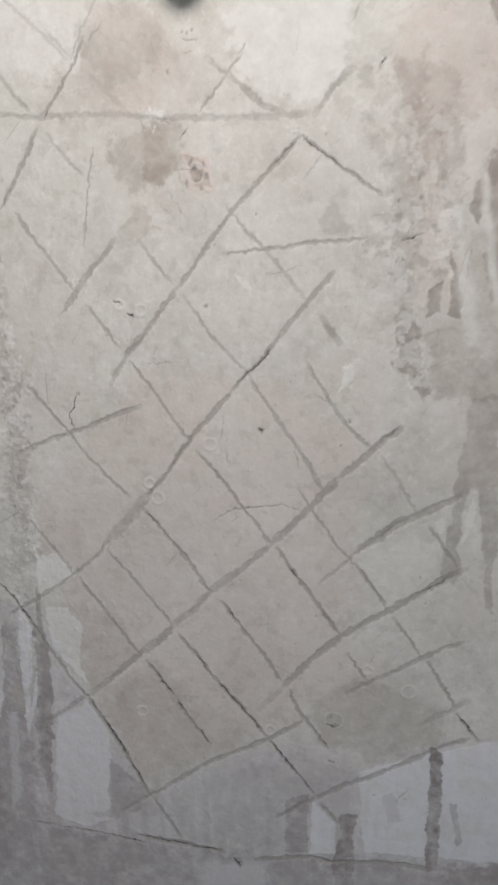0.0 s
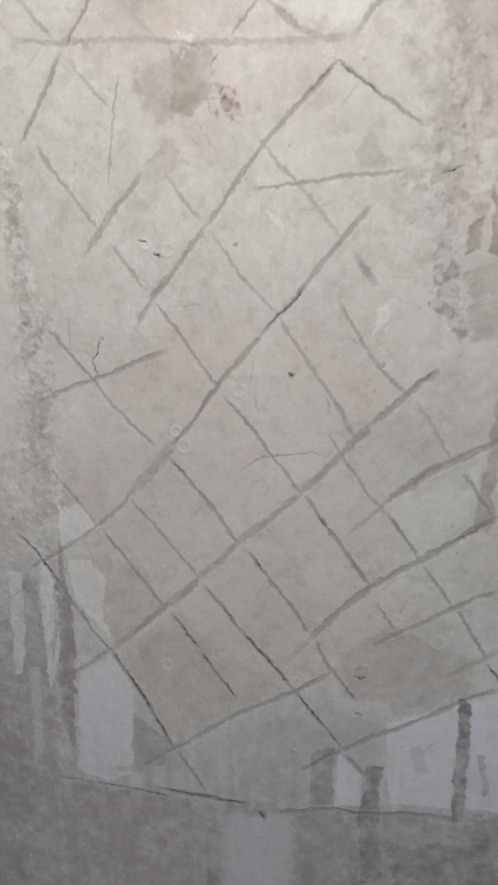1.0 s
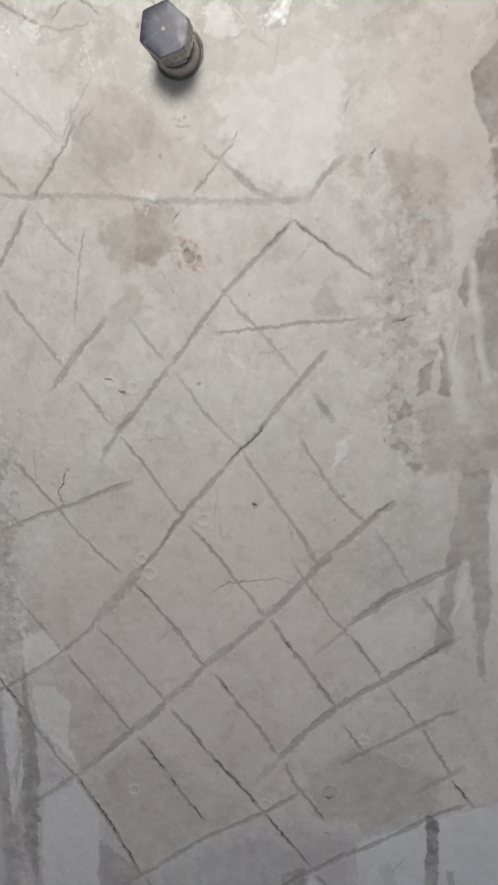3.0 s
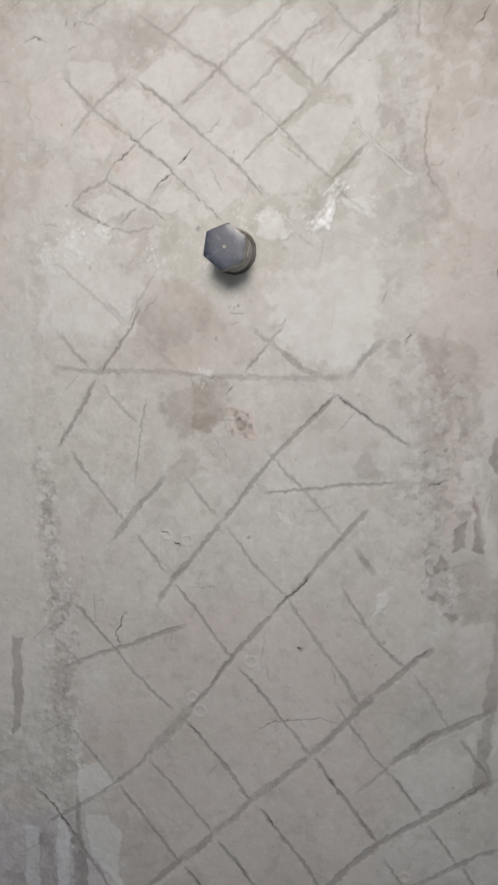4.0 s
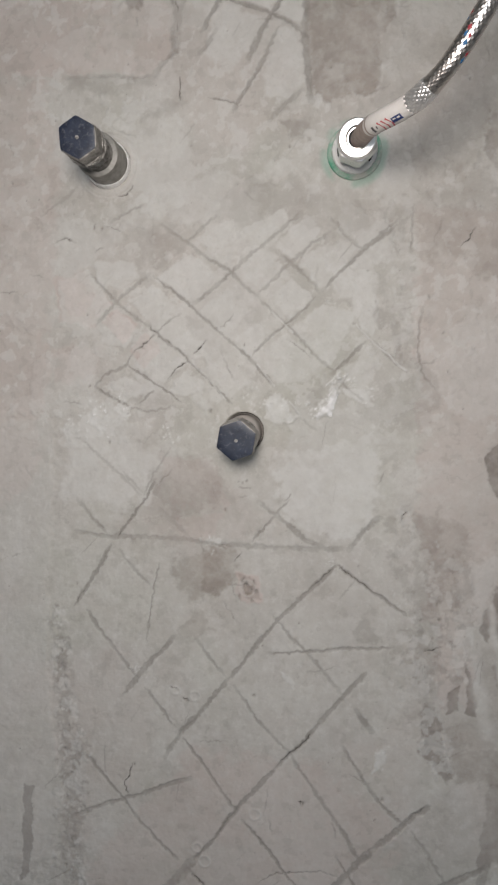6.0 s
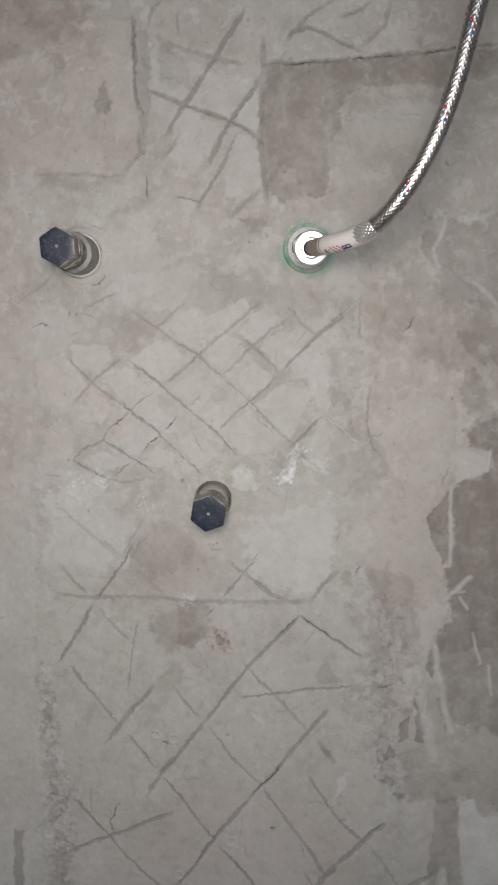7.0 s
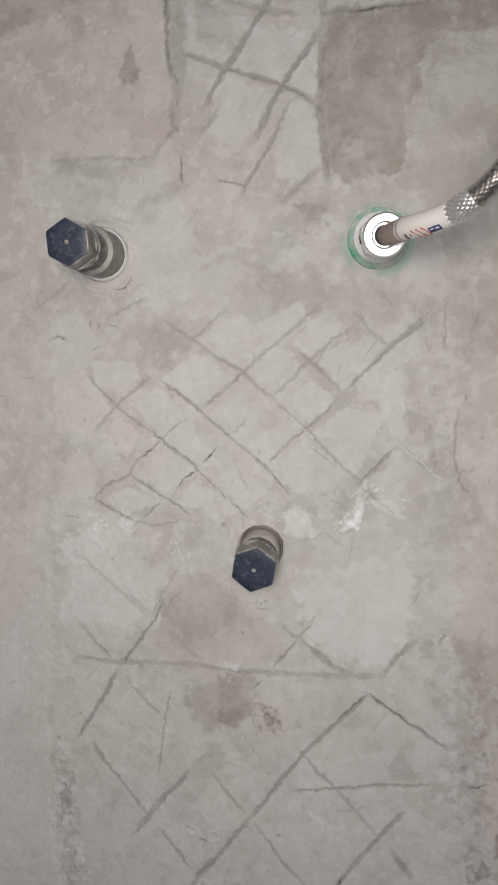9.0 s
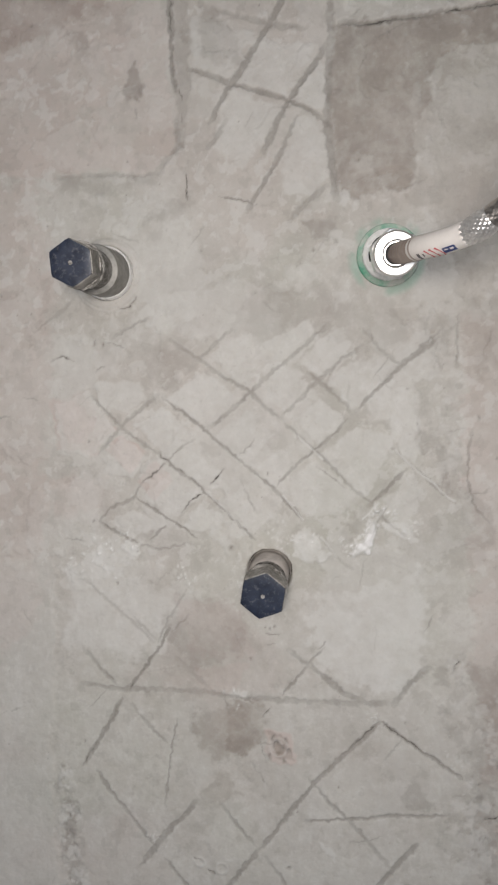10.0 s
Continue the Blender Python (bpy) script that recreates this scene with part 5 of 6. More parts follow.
crumbs(14, 3.0, 0.6, 3.7, 951.4, 19.1, 946.4)
crumbs(16, 2.2, 0.7, -22.7, 861.1, -12.0, 859.6)
crumbs(14, 1.5, 0.6, 57.6, 848.7, 64.8, 844.2)
crumbs(12, 2.0, 0.6, -74.7, 775.0, -66.8, 768.5)
crumbs(12, 2.5, 0.7, 84.1, 714.7, 91.6, 724.0)
crumbs(10, 3.0, 0.6, 97.7, 830.1, 106.9, 808.0)
crumbs(14, 3.0, 0.7, -134.7, 590.7, -131.9, 562.3)
crumbs(10, 0.6, 0.5, -11.1, 970.7, -5.2, 962.6)
crumbs(8, 0.6, 0.5, 17.0, 969.9, 24.4, 963.5)
# crater of the nail hole
bubble(4.2, 830.4, 5.2)
bubble(3.6, 831.0, 3.1)
pit(3.0, 832.7, 2.0)
pit(6.6, 828.9, 1.6)
pit(38.0, 685.0, 1.5)
patch("brown", 0.80, 1.0, -0.6, 1.0, (1, 833), (7, 832), (8, 827), (3, 826))
# torn seam down the side of the scored field
patch("rough", 1.00, 3.0, 0.0, 3.0, (-127, 817), (-119, 814), (-117, 773), (-110, 720), (-113, 671), (-110, 596), (-131, 591), (-130, 664), (-127, 721), (-130, 777))
patch("wet", 0.34, 3.0, -0.3, 3.0, (-125, 793), (-120, 789), (-118, 727), (-114, 703), (-118, 678), (-127, 686), (-125, 721), (-125, 761))
patch("rough", 0.60, 4.0, 0.0, 4.0, (-176, 641), (-129, 638), (-117, 603), (-117, 571), (-188, 559))
crumbs(14, 2.5, 0.7, -123.0, 808.0, -121.4, 734.1)
crumbs(14, 2.5, 0.7, -121.4, 734.1, -121.4, 603.1)
pit(-122.9, 786.2, 1.2)
pit(-121.1, 760.5, 1.3)
pit(-119.6, 734.0, 1.4)
pit(-123.5, 717.1, 1.5)
pit(-119.6, 699.7, 1.3)
pit(-123.0, 683.7, 1.5)
pit(-120.5, 652.8, 1.2)
pit(-125.7, 633.9, 1.2)
pit(-146.5, 592.2, 1.3)
pit(-118.6, 611.0, 1.2)
patch("pink", 0.90, 1.5, 0.2, 1.5, (-113.5, 1031), (-101.5, 1033), (-90.5, 1022), (-96.5, 1007), (-109.5, 1009))
patch("pink", 0.80, 1.5, 0.2, 1.5, (-87.5, 1004), (-75.5, 1012), (-62.5, 1001), (-73.5, 990))
patch("pink", 0.70, 1.5, 0.2, 1.5, (-69.5, 986), (-56.5, 996), (-47.5, 985), (-59.5, 975))
patch("brown", 0.35, 5.0, 0.0, 4.0, (148.5, 1291), (240.5, 1286), (241.5, 1221), (147.5, 1224))
patch("pink", 0.90, 2.0, 0.3, 2.0, (-2, 841), (11, 838), (13, 821), (2, 819), (-4, 828))
pit(-0.7, 899.6, 0.9)
pit(2.5, 899.3, 1.0)
pit(5.4, 899.9, 0.9)

scuffs(260, 5)
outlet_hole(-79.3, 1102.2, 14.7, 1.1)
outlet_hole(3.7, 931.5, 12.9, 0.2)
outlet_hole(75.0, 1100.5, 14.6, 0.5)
bubble(-78.5, 1101.0, 19.5)
bubble(-78.7, 1101.4, 17.6)
green_film(75.0, 1100.5, 14.0, 22.0, 0.5)

HEIGHT += LAYERS["rough"] * (1.9 * (lumps(GX, GZ, 6, 4, 18) - 0.45) + 0.9 * (lumps(GX + 2 * JAG_X, GZ, 2.8, 2, 28) - 0.5))
LAYERS["dirt_and_shade"] = np.maximum(LAYERS["dirt_and_shade"], LAYERS["rough"] * np.clip((0.33 - lumps(GX, GZ * 0.7, 4, 3, 29)) / 0.06, 0, 1) * 0.34)
LAYERS["wet"] = np.maximum(LAYERS["wet"], LAYERS["rough"] * np.clip((0.5 - lumps(GX, GZ, 8, 4, 41)) / 0.1, 0, 1) * 0.38)
LAYERS["pale"] = np.maximum(LAYERS["pale"], LAYERS["rough"] * np.clip((lumps(GX, GZ, 7, 4, 43) - 0.55) / 0.08, 0, 1) * 0.4)


def build_wall():
    rows, cols = GX.shape
    inner = (np.abs(GX) < 300) & (GZ > 200) & (GZ < 1400)
    front = np.stack([GX.ravel() / 1000, -np.where(inner, HEIGHT, 0).ravel() / 1000, GZ.ravel() / 1000], 1)
    number = np.arange(rows * cols).reshape(rows, cols)
    quads = np.stack([number[:-1, :-1], number[:-1, 1:], number[1:, 1:], number[1:, :-1]], -1).reshape(-1, 4)
    rim = np.concatenate([number[0, :-1], number[:-1, -1], number[-1, :0:-1], number[:0:-1, 0]])
    back = front[rim] * (1, 0, 1) + (0, 0.12, 0)
    later = np.roll(np.arange(len(rim)), -1)
    sides = np.stack([rim, rows * cols + np.arange(len(rim)), rows * cols + later, rim[later]], 1)
    verts, faces = np.concatenate([front, back]), np.concatenate([quads, sides])
    mesh = bpy.data.meshes.new("wall_north")
    mesh.vertices.add(len(verts))
    mesh.vertices.foreach_set("co", verts.astype(np.float32).ravel())
    mesh.loops.add(faces.size + len(rim))
    mesh.loops.foreach_set("vertex_index", np.concatenate([faces.ravel(), rows * cols + np.arange(len(rim))]).astype(np.int32))
    mesh.polygons.add(len(faces) + 1)
    mesh.polygons.foreach_set("loop_start", (np.arange(len(faces) + 1) * 4).astype(np.int32))
    mesh.polygons.foreach_set("use_smooth", np.r_[np.ones(len(quads), bool), np.zeros(len(sides) + 1, bool)])
    mesh.update(calc_edges=True)
    mesh.validate()
    for name in ("wet", "brown", "pale", "pink", "dirt_and_shade", "green", "cool_coat_and_light"):
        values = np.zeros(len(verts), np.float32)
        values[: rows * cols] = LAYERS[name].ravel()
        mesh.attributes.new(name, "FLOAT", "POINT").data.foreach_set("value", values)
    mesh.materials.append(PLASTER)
    return tagged(new("wall_north", mesh), "stained greige plaster wall scored with a diamond pattern", "wall", kind="structure")


build_wall()


def box_mesh(name, low, high, mat):
    bm = bmesh.new()
    bmesh.ops.create_cube(bm, size=1.0)
    for v in bm.verts:
        v.co = [l + (h - l) * (c + 0.5) for l, h, c in zip(low, high, v.co)]
    mesh = bpy.data.meshes.new(name)
    bm.to_mesh(mesh)
    bm.free()
    mesh.materials.append(mat)
    return new(name, mesh)


# the bare, unseen room that closes the place round the camera, with an added doorway behind it
for name, low, high, mat, label in (
    ("floor", (-1.45, -2.45, -0.12), (1.45, 0.12, -0.001), ROOM_FLOOR, "bare grey cement screed floor of the small room"),
    ("ceiling", (-1.45, -2.45, 2.601), (1.45, 0.12, 2.72), ROOM_WALL, "plain plastered ceiling of the small room"),
    ("wall_east", (1.301, -2.45, 0.0), (1.45, 0.12, 2.6), ROOM_WALL, "plain plastered side wall of the small room"),
    ("wall_west", (-1.45, -2.45, 0.0), (-1.301, 0.12, 2.6), ROOM_WALL, "plain plastered side wall of the small room"),
    ("wall_south_1", (-1.3, -2.45, 0.0), (-0.34, -2.3, 2.6), ROOM_WALL, "plain plastered wall beside the added, unseen doorway"),
    ("wall_south_2", (0.54, -2.45, 0.0), (1.3, -2.3, 2.6), ROOM_WALL, "plain plastered wall beside the added, unseen doorway"),
    ("wall_south_3", (-0.34, -2.45, 2.05), (0.54, -2.3, 2.6), ROOM_WALL, "plain plastered wall above the added, unseen doorway"),
):
    tagged(box_mesh(name, low, high, mat), label, name.split("_")[0], kind="structure")


# ---- things ----
def part(name, bm, mat, parent=None, label=""):
    """Links a bmesh as one mesh object, under a thing or a part where one is given."""
    mesh = bpy.data.meshes.new(name)
    bmesh.ops.recalc_face_normals(bm, faces=bm.faces)
    bm.to_mesh(mesh)
    bm.free()
    mesh.materials.append(mat)
    ob = new(name, mesh)
    ob.parent = parent
    return tagged(ob, label)


def smooth(ob, degrees=40):
    ob.data.polygons.foreach_set("use_smooth", [True] * len(ob.data.polygons))
    ob.data.set_sharp_from_angle(angle=radians(degrees))
    return ob


def lathe(profile, around=64, sides=None):
    """A turned body round z from rows of (radius, height)."""
    bm = bmesh.new()
    rings = []
    for radius, height in profile:
        ring = []
        for n in range(around):
            a = 2 * math.pi * n / around
            r = radius
            if sides:
                r = radius * math.cos(math.pi / sides) / math.cos((a + math.pi / sides) % (2 * math.pi / sides) - math.pi / sides)
            ring.append(bm.verts.new((r * math.cos(a), r * math.sin(a), height)))
        rings.append(ring)
    for low, high in zip(rings, rings[1:]):
        for n in range(around):
            bm.faces.new((low[n], low[(n + 1) % around], high[(n + 1) % around], high[n]))
    return bm, rings


def closed(bm, rings, bottom=True, top=True):
    if bottom:
        bm.faces.new(rings[0][::-1])
    if top:
        bm.faces.new(rings[-1])
    return bm


def ring_body(inner, outer, low, high, bevel=0.0006):
    """A flat ring with rounded rims."""
    profile = [(inner, low), (outer, low), (outer, high - bevel), (outer - 0.3 * bevel, high - 0.3 * bevel), (outer - bevel, high), (inner + bevel, high), (inner, high - bevel), (inner, low)]
    return lathe(profile, 72)[0]


def hexagon(across, low, high, bevel, top_radius):
    """A hexagonal head with the corners turned off at the top."""
    corner = across / math.sqrt(3)
    around = 48
    bm = bmesh.new()
    rings = []
    for height, cut in ((low, 0.985), (low + bevel, 1.0), (high - 1.6 * bevel, 1.0), (high - 0.5 * bevel, 0.97), (high, 0.90)):
        ring = []
        for n in range(around):
            a = 2 * math.pi * n / around
            flat = corner * math.cos(math.pi / 6) / math.cos((a + math.pi / 6) % (math.pi / 3) - math.pi / 6)
            r = min(flat * (cut if cut < 0.95 else 1), corner * cut)
            ring.append(bm.verts.new((r * math.cos(a), r * math.sin(a), height)))
        rings.append(ring)
    inset = [bm.verts.new((top_radius * math.cos(2 * math.pi * n / around), top_radius * math.sin(2 * math.pi * n / around), high)) for n in range(around)]
    rings.append(inset)
    for one, two in zip(rings, rings[1:]):
        for n in range(around):
            bm.faces.new((one[n], one[(n + 1) % around], two[(n + 1) % around], two[n]))
    bm.faces.new(rings[0][::-1])
    bm.faces.new(inset)
    return bm


def test_plug(place, out, label, body_mat, droop=0.0, swing=0.0, turn=0.0, across=0.0219, girth=0.0112):
    """A threaded pressure-test plug in an outlet: turned body, collar and hexagonal head. The thing's z points out of the wall."""
    plug = tagged(new("test_plug"), label, "pipe plug", "test plugs in the outlets")
    waist = 0.62 * (out - 0.016)
    sleeve = [(girth - 0.0004, -0.008), (girth, 0.0), (girth, waist - 0.0016), (girth - 0.0004, waist - 0.0004), (0.0102, waist + 0.0004), (0.0090, waist + 0.0005)]
    bm, rings = lathe(sleeve, 56)
    smooth(part("body", closed(bm, rings), body_mat, plug, "grey cylindrical body"), 40)
    thread, turns = [(0.0090, waist)], max(2, int((out - 0.016 - waist) / 0.0018))
    for n in range(turns):
        z = waist + (out - 0.016 - waist) * n / turns
        thread += [(0.0102, z + 0.0003), (0.0102, z + 0.0008), (0.0097, z + 0.0012), (0.0097, z + 0.0015)]
    thread += [(0.0097, out - 0.016)]
    bm, rings = lathe(thread, 48)
    smooth(part("thread", closed(bm, rings), PLUG_METAL, plug, "dull plated screw thread"), 50)
    collar = lathe([(0.0085, out - 0.0165), (0.0108, out - 0.0163), (0.0112, out - 0.0155), (0.0112, out - 0.0135), (0.0107, out - 0.0125), (0.0085, out - 0.0123)], 48)
    smooth(part("collar", closed(*collar), PLUG_METAL, plug), 35)
    chance, crust = random.Random(round(out * 1e5)), bmesh.new()
    for n in range(46):
        a = 2 * math.pi * n / 46 + chance.uniform(-0.1, 0.1)
        size = chance.uniform(0.0005, 0.0019)
        bmesh.ops.create_icosphere(crust, subdivisions=1, radius=size, matrix=pose(0.0111 * math.cos(a), 0.0111 * math.sin(a), out - 0.0130 - chance.uniform(0, 0.003), 0, 0, math.degrees(a)) @ Matrix.Diagonal((0.5, chance.uniform(1.0, 1.9), 0.8, 1)))
    part("cement_crust", crust, CRUST, plug, "crumbs of dried cement")
    head = smooth(part("hexagonal_head", hexagon(across, out - 0.0128, out - 0.0008, 0.0006, 0.0080), PLUG_METAL, plug), 30)
    cap = hexagon(across - 0.0006, out - 0.0012, out, 0.00035, 0.0060)
    smooth(part("cap_face", cap, NAVY, plug, "glossy dark navy top of the plug"), 30)
    # centre knob in the crust's pale grey, for the lamp's glint on the cap
    knob = lathe([(0.0011, out - 0.0002), (0.00105, out + 0.0001), (0.0008, out + 0.0003), (0.0005, out + 0.0004), (0.0002, out + 0.00044)], 20)
    smooth(part("centre_mark", closed(*knob), CRUST, plug, "centre mark, coloured pale for the lamp's glint"), 60)
    plug.matrix_world = pose(*place, 90 + droop, 0, swing) @ pose(0, 0, 0, 0, 0, turn)
    return plug


test_plug((-0.0785, 0.002, 1.1025), 0.0615, "dark navy hex-headed plug standing out of a white-rimmed outlet", PLUG_BODY, 6.8, 1.5, 0.0, 0.0200, 0.0131)
test_plug((0.0037, 0.004, 0.9315), 0.0395, "short dark navy hex-headed plug in a bare plaster hole", PIPE_END, 4.5, -0.7, -12.0)


def outlet(place, rim, label, ring_label):
    """The embedded end of a water pipe: its white rim and the dark seat inside."""
    thing = tagged(new("water_outlet"), label, "pipe fitting", "water outlets in the wall")
    smooth(part("rim", ring_body(rim - 0.0014, rim, -0.008, 0.0040, 0.0009), WHITE_RING, thing, ring_label), 35)
    seat = lathe([(0.0113, -0.0075), (rim - 0.0012, -0.0075), (rim - 0.0012, -0.003), (0.0115, -0.0026), (0.0113, -0.003)], 64)[0]
    smooth(part("seat", seat, PLUG_METAL, thing), 35)
    thing.matrix_world = pose(*place, 90, 0, 0)
    return thing


outlet((-0.0793, 0.0, 1.1022), 0.0146, "round white pipe outlet set flush in the plaster", "bright white rim")
seat_bare = tagged(new("water_outlet"), "bare pipe end sunk in a round plaster hole", "pipe fitting", "water outlets in the wall")
smooth(part("seat", lathe([(0.0116, -0.0088), (0.0120, -0.0088), (0.0121, -0.0012), (0.0119, -0.0006), (0.0117, -0.0010), (0.0116, -0.0030)], 64)[0], PIPE_END, seat_bare), 35)
seat_bare.matrix_world = pose(0.0037, 0.0, 0.9315, 90, 0, 0)

green = tagged(new("water_outlet"), "green plastic pipe outlet smeared with plaster", "pipe fitting", "water outlets in the wall")
smooth(part("green_body", lathe([(0.0100, -0.008), (0.0163, -0.008), (0.0166, 0.0008), (0.0165, 0.0018), (0.0161, 0.0022), (0.0155, 0.0019), (0.0100, 0.0018)], 72)[0], GREEN, green, "green plastic rim under a film of plaster"), 35)
smooth(part("rim", lathe([(0.0098, 0.0005), (0.0134, 0.0010), (0.0137, 0.0030), (0.0133, 0.0044), (0.0122, 0.0052), (0.0098, 0.0056)], 72)[0], WHITE_RING, green, "glossy pale flange"), 35)
green.matrix_world = pose(0.0750, 0.0, 1.1005, 90, 0, 0)


# ---- the braided hose ----
def curve_through(points, step):
    """Even steps along a smooth curve through the points (Catmull-Rom)."""
    p = [Vector(q) for q in points]
    p = [2 * p[0] - p[1]] + p + [2 * p[-1] - p[-2]]
    fine = []
    for a, b, c, d in zip(p, p[1:], p[2:], p[3:]):
        for n in range(60):
            t = n / 60
            fine.append(0.5 * (2 * b + (c - a) * t + (2 * a - 5 * b + 4 * c - d) * t * t + (3 * b - a - 3 * c + d) * t**3))
    fine.append(p[-2])
    out, due = [fine[0]], step
    for a, b in zip(fine, fine[1:]):
        long = (b - a).length
        while due <= long:
            out.append(a.lerp(b, due / long))
            due += step
        due -= long
    return out


class Tube:
    """Frames carried along a curve, to lay a skin or print on."""

    def __init__(self, points, step):
        self.line, self.step, self.frames = curve_through(points, step), step, []
        side = Vector((1, 0, 0))
        for n, here in enumerate(self.line):
            ahead = (self.line[min(n + 1, len(self.line) - 1)] - self.line[max(n - 1, 0)]).normalized()
            side = (side - ahead * side.dot(ahead)).normalized()
            self.frames.append((here, side.copy(), ahead.cross(side)))

    def at(self, n, angle, radius):
        here, side, up = self.frames[min(max(n, 0), len(self.frames) - 1)]
        return here + (side * math.cos(angle) + up * math.sin(angle)) * radius

    def skin(self, first, last, radius, around, wanted=None):
        """A skin between two steps; radius(n, angle) in metres, wanted(n, m) picks faces."""
        bm = bmesh.new()
        rings = {}
        for n in range(first, last + 1):
            rings[n] = [bm.verts.new(self.at(n, 2 * math.pi * m / around, radius(n, 2 * math.pi * m / around))) for m in range(around)]
        for n in range(first, last):
            for m in range(around):
                if wanted is None or wanted(n, m):
                    bm.faces.new((rings[n][m], rings[n][(m + 1) % around], rings[n + 1][(m + 1) % around], rings[n + 1][m]))
        for v in [v for v in bm.verts if not v.link_faces]:
            bm.verts.remove(v)
        return bm


hose = tagged(new("braided_hose"), "steel-braided flexible water hose screwed to the green outlet", "hose")
NUT_AXIS = pose(0.0752, -0.0060, 1.0995, 102.0, 0, -2.2)
nipple = smooth(part("nipple", hexagon(0.0178, 0.0, 0.0160, 0.0006, 0.0070), CHROME, hose, "chrome hexagonal nipple"), 30)
nipple.matrix_world = NUT_AXIS @ pose(0, 0, 0, 0, 0, 4)
nut = hexagon(0.0208, 0.0145, 0.0345, 0.0008, 0.0060)
nut_ob = smooth(part("nut", nut, CHROME, hose, "bright chrome hexagonal nut"), 30)
nut_ob.matrix_world = NUT_AXIS @ pose(0, 0, 0, 0, 0, 10)
crown = smooth(part("nut_shoulder", lathe([(0.0100, 0.0340), (0.0105, 0.0352), (0.0105, 0.0388), (0.0102, 0.0400), (0.0095, 0.0408), (0.0064, 0.0411), (0.0058, 0.0405), (0.0058, 0.0340)], 72)[0], CHROME, hose, "polished rounded shoulder of the nut"), 35)
crown.matrix_world = NUT_AXIS
# added black ring: the dark gap against the flange, put into a shape
dark_seam = lathe([(0.0085, -0.0012), (0.0108, -0.0012), (0.0109, -0.0004), (0.0107, 0.0004), (0.0085, 0.0005)], 64)[0]
smooth(part("dark_seam", dark_seam, RUBBER_AND_GAPS, hose, "thin black ring added for the dark gap at the flange"), 40).matrix_world = NUT_AXIS
# black disc that stands for the dark hole round the stem
bore = smooth(part("nut_bore", closed(*lathe([(0.0059, 0.0340), (0.0059, 0.0372), (0.0055, 0.0375)], 40)), RUBBER_AND_GAPS, hose, "black disc for the shade inside the nut"), 40)
bore.matrix_world = NUT_AXIS
ferrule = lathe([(0.0048, 0.0370), (0.0056, 0.0372), (0.0057, 0.0388), (0.0055, 0.0394), (0.0050, 0.0394), (0.0048, 0.0388)], 48)[0]
smooth(part("ferrule", ferrule, CHROME, hose, "thin bright ring round the stem"), 40).matrix_world = NUT_AXIS
hose_line = Tube([(0.0750, -0.0390, 1.0925), (0.0757, -0.0490, 1.0905), (0.0769, -0.0600, 1.0885), (0.0803, -0.0720, 1.0868), (0.0862, -0.0820, 1.0858), (0.0930, -0.0905, 1.0860), (0.1000, -0.0990, 1.0880),
                  (0.1090, -0.1080, 1.0950), (0.1185, -0.1145, 1.1072), (0.1275, -0.1190, 1.1230), (0.1360, -0.1245, 1.1450), (0.1440, -0.1310, 1.1750), (0.1570, -0.1370, 1.2200), (0.1820, -0.1380, 1.2700), (0.2350, -0.1250, 1.3100), (0.3000, -0.1000, 1.3050)], 0.0004)
COUNT = len(hose_line.line)
STEM_END, SLEEVE_START, SLEEVE_END = 86, 74, 152
smooth(part("stem", hose_line.skin(0, STEM_END, lambda n, a: 0.0049 + 0.0002 * (n % 9 < 3), 32), DARK_STEEL, hose, "dark ribbed steel stem"), 50)


def sleeve_radius(n, a):
    edge = min(n - SLEEVE_START, SLEEVE_END - n)
    return 0.0050 - (0.0010 * (1 - edge / 3) ** 2 if edge < 3 else 0)


sleeve = smooth(part("sleeve", hose_line.skin(SLEEVE_START, SLEEVE_END, sleeve_radius, 48), SLEEVE, hose, "white printed plastic sleeve"), 50)
FRAYED = SLEEVE_END + 26
STRANDS, PITCH, AROUND = 14, 0.0026, 98


def weave(n, angle):
    """Which strand lies on top and how high: two sets of strands wound against each other, over one and under one."""
    s = n * hose_line.step / PITCH
    a, b = angle * STRANDS / (2 * math.pi) + s, angle * STRANDS / (2 * math.pi) - s
    ia, ib = math.floor(a), math.floor(b)
    fa, fb = a - ia, b - ib
    over = (ia + ib) % 2 == 0
    across, along = (fa, fb) if over else (fb, fa)
    return over, ia % STRANDS, ib % STRANDS, math.sin(math.pi * across) ** 0.7 * math.sin(math.pi * along) ** 0.8


def braid_radius(n, angle):
    start = min(1.0, (n - SLEEVE_END + 6) / 30)
    return 0.0043 + 0.0006 * math.exp(-(((n - SLEEVE_END - 12) / 16) ** 2)) + (0.0002 + 0.0004 * (n < FRAYED)) * weave(n, angle)[3]


def colour_of(n, m):
    over, ia, ib, _ = weave(n + 0.5, 2 * math.pi * (m + 0.5) / AROUND)
    if n < FRAYED:
        return "frayed"
    if over and ia == 2 and ib % 4 < 2:
        return "red"
    if over and ia == 1 and ib % 4 < 2:
        return "blue"
    return "steel"


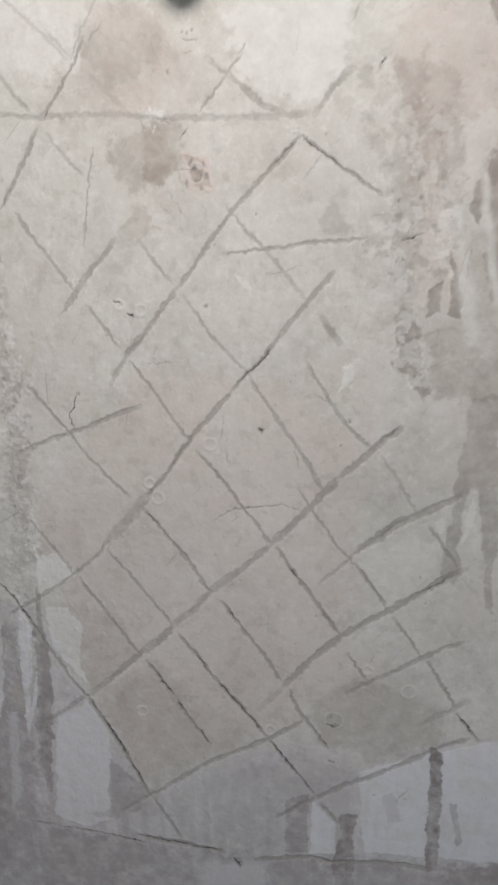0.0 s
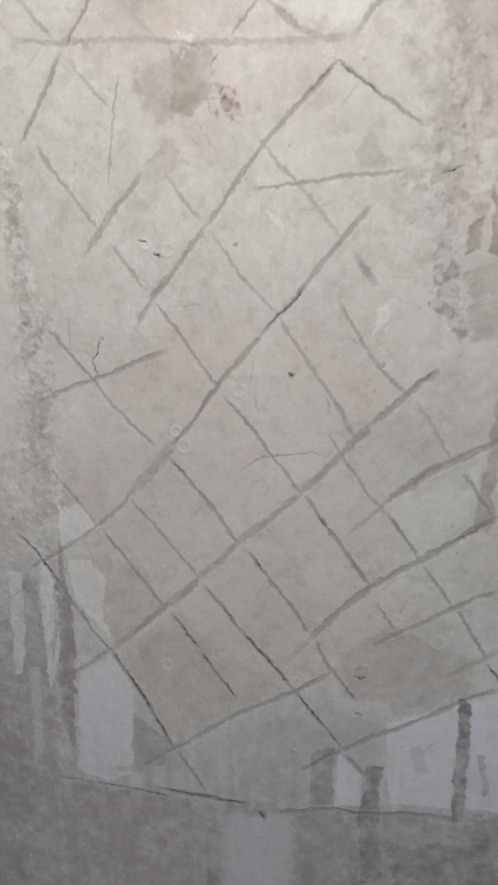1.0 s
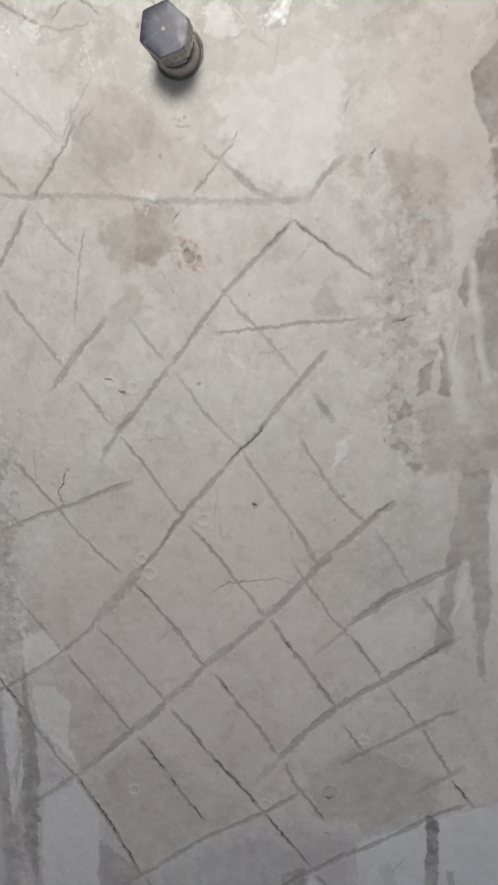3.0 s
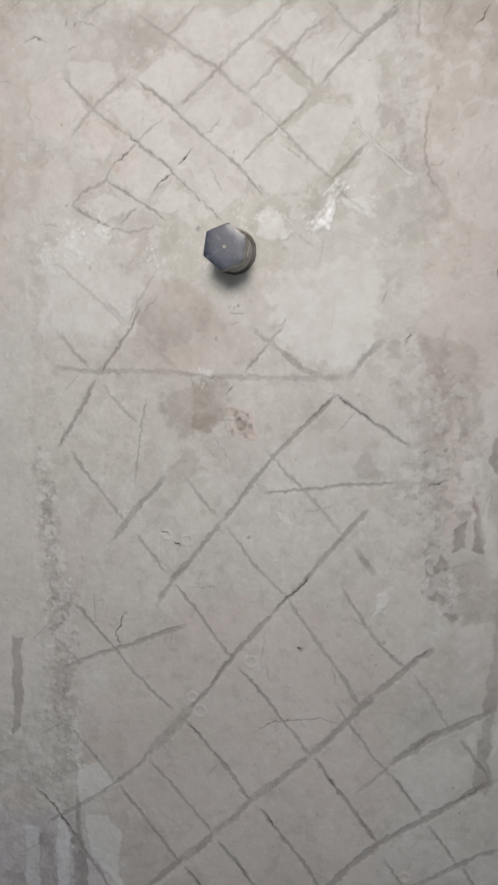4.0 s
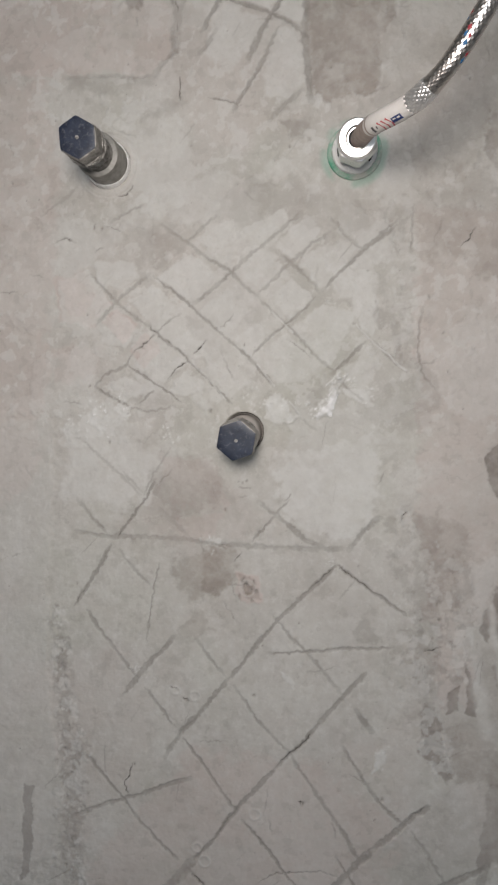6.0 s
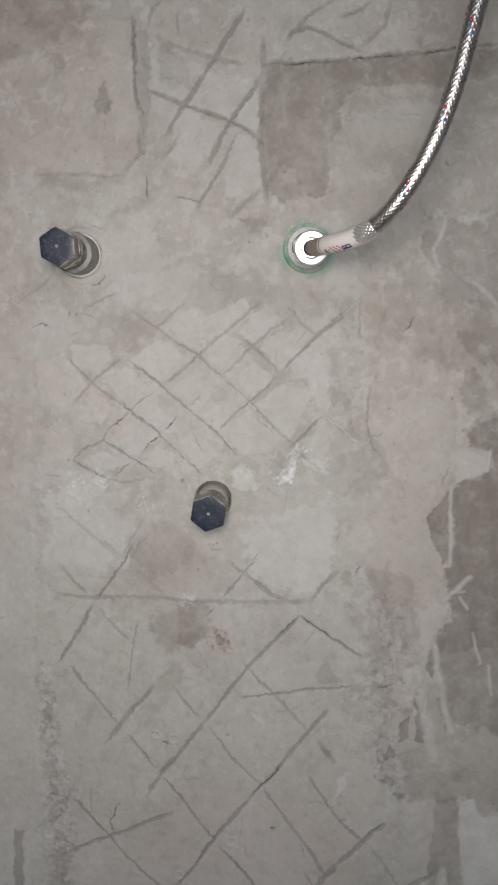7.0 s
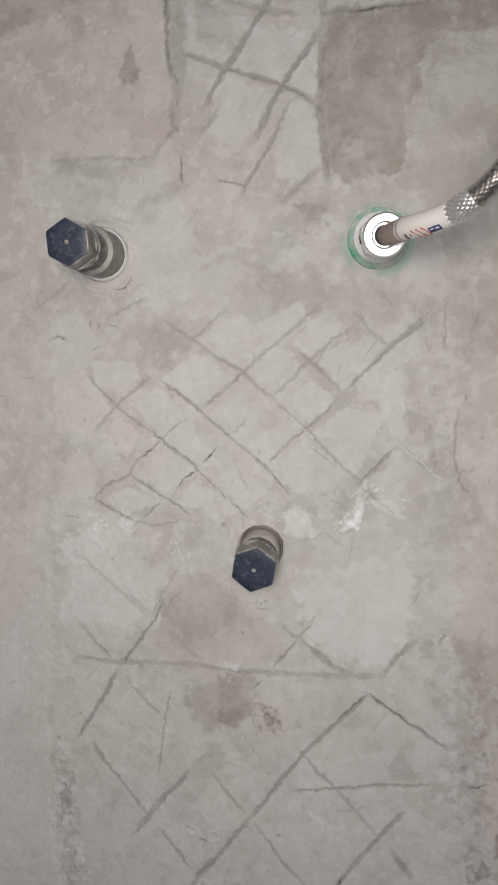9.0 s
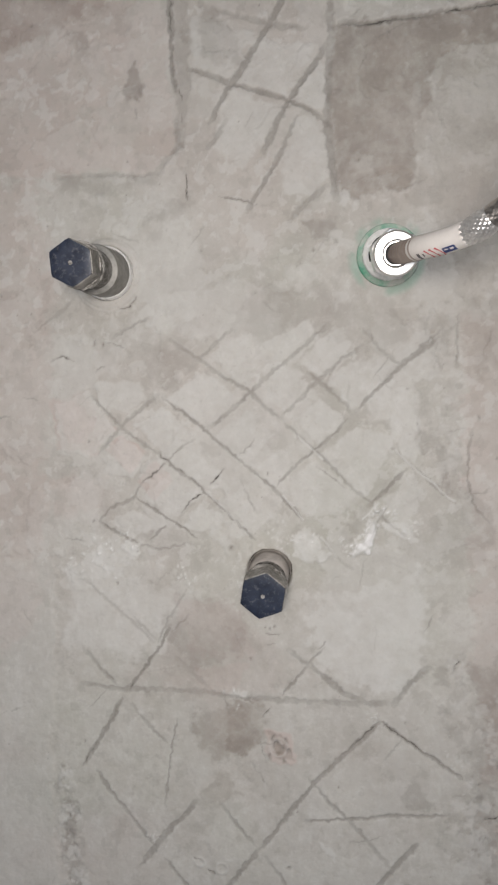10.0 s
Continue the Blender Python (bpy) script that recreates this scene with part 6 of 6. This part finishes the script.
for name, colour, mat, label in (("braid", "steel", STEEL, "shiny woven steel braid"), ("braid_end", "frayed", GLEAM_STEEL, "frayed start of the braid, coloured brighter for its gleam"), ("red_thread", "red", RED, "red marker thread"), ("blue_thread", "blue", BLUE, "blue marker thread")):
    skin = hose_line.skin(SLEEVE_END - 5, COUNT - 1, braid_radius, AROUND, lambda n, m: colour_of(n, m) == colour)
    smooth(part(name, skin, mat, hose, label), 70)
smooth(part("inner_tube", hose_line.skin(SLEEVE_END - 6, COUNT - 1, lambda n, a: 0.0042, 24), RUBBER_AND_GAPS, hose), 60)


def printed(name, strokes, mat, label, radius=0.00512):
    """Print on the sleeve: bands between (start step, angle) pairs, each a stroke of the given width."""
    bm = bmesh.new()
    for path, width in strokes:
        for (n0, a0), (n1, a1) in zip(path, path[1:]):
            quad = []
            for n, a, side in ((n0, a0, -1), (n1, a1, -1), (n1, a1, 1), (n0, a0, 1)):
                dn, da = (n1 - n0) * hose_line.step, (a1 - a0) * 0.0050
                size = math.hypot(dn, da)
                quad.append(bm.verts.new(hose_line.at(round(n - side * da / size * width / hose_line.step), a + side * dn / size * width / 0.0050, radius)))
            bm.faces.new(quad)
    return part(name, bm, mat, sleeve, label)


FACE = radians(250)
waves = []
for shift in (0, 7, 14):
    waves.append(([(SLEEVE_START + 30 + shift + 6 * math.sin(k * 0.42), FACE - 0.75 + 0.19 * k) for k in range(8)], 0.00035))
printed("red_waves", waves, INK_RED, "thin wavy red lines")
printed("blue_square", [([(SLEEVE_START + 58, FACE - 0.55), (SLEEVE_START + 58, FACE - 0.35), (SLEEVE_START + 58, FACE - 0.15), (SLEEVE_START + 58, FACE + 0.05)], 0.0028)], INK_BLUE, "small dark blue square")
printed("white_mark", [([(SLEEVE_START + 55, FACE - 0.42), (SLEEVE_START + 55, FACE - 0.30)], 0.0009), ([(SLEEVE_START + 61, FACE - 0.42), (SLEEVE_START + 61, FACE - 0.24)], 0.0007)], SLEEVE, "small white shapes inside the blue square", 0.00518)
printed("grey_bars", [([(SLEEVE_START + 20, FACE - 0.6), (SLEEVE_START + 20, FACE - 0.25), (SLEEVE_START + 20, FACE + 0.1)], 0.0006), ([(SLEEVE_START + 27, FACE - 0.5), (SLEEVE_START + 27, FACE - 0.2)], 0.0004)], INK_GREY, "small dark bars of print")
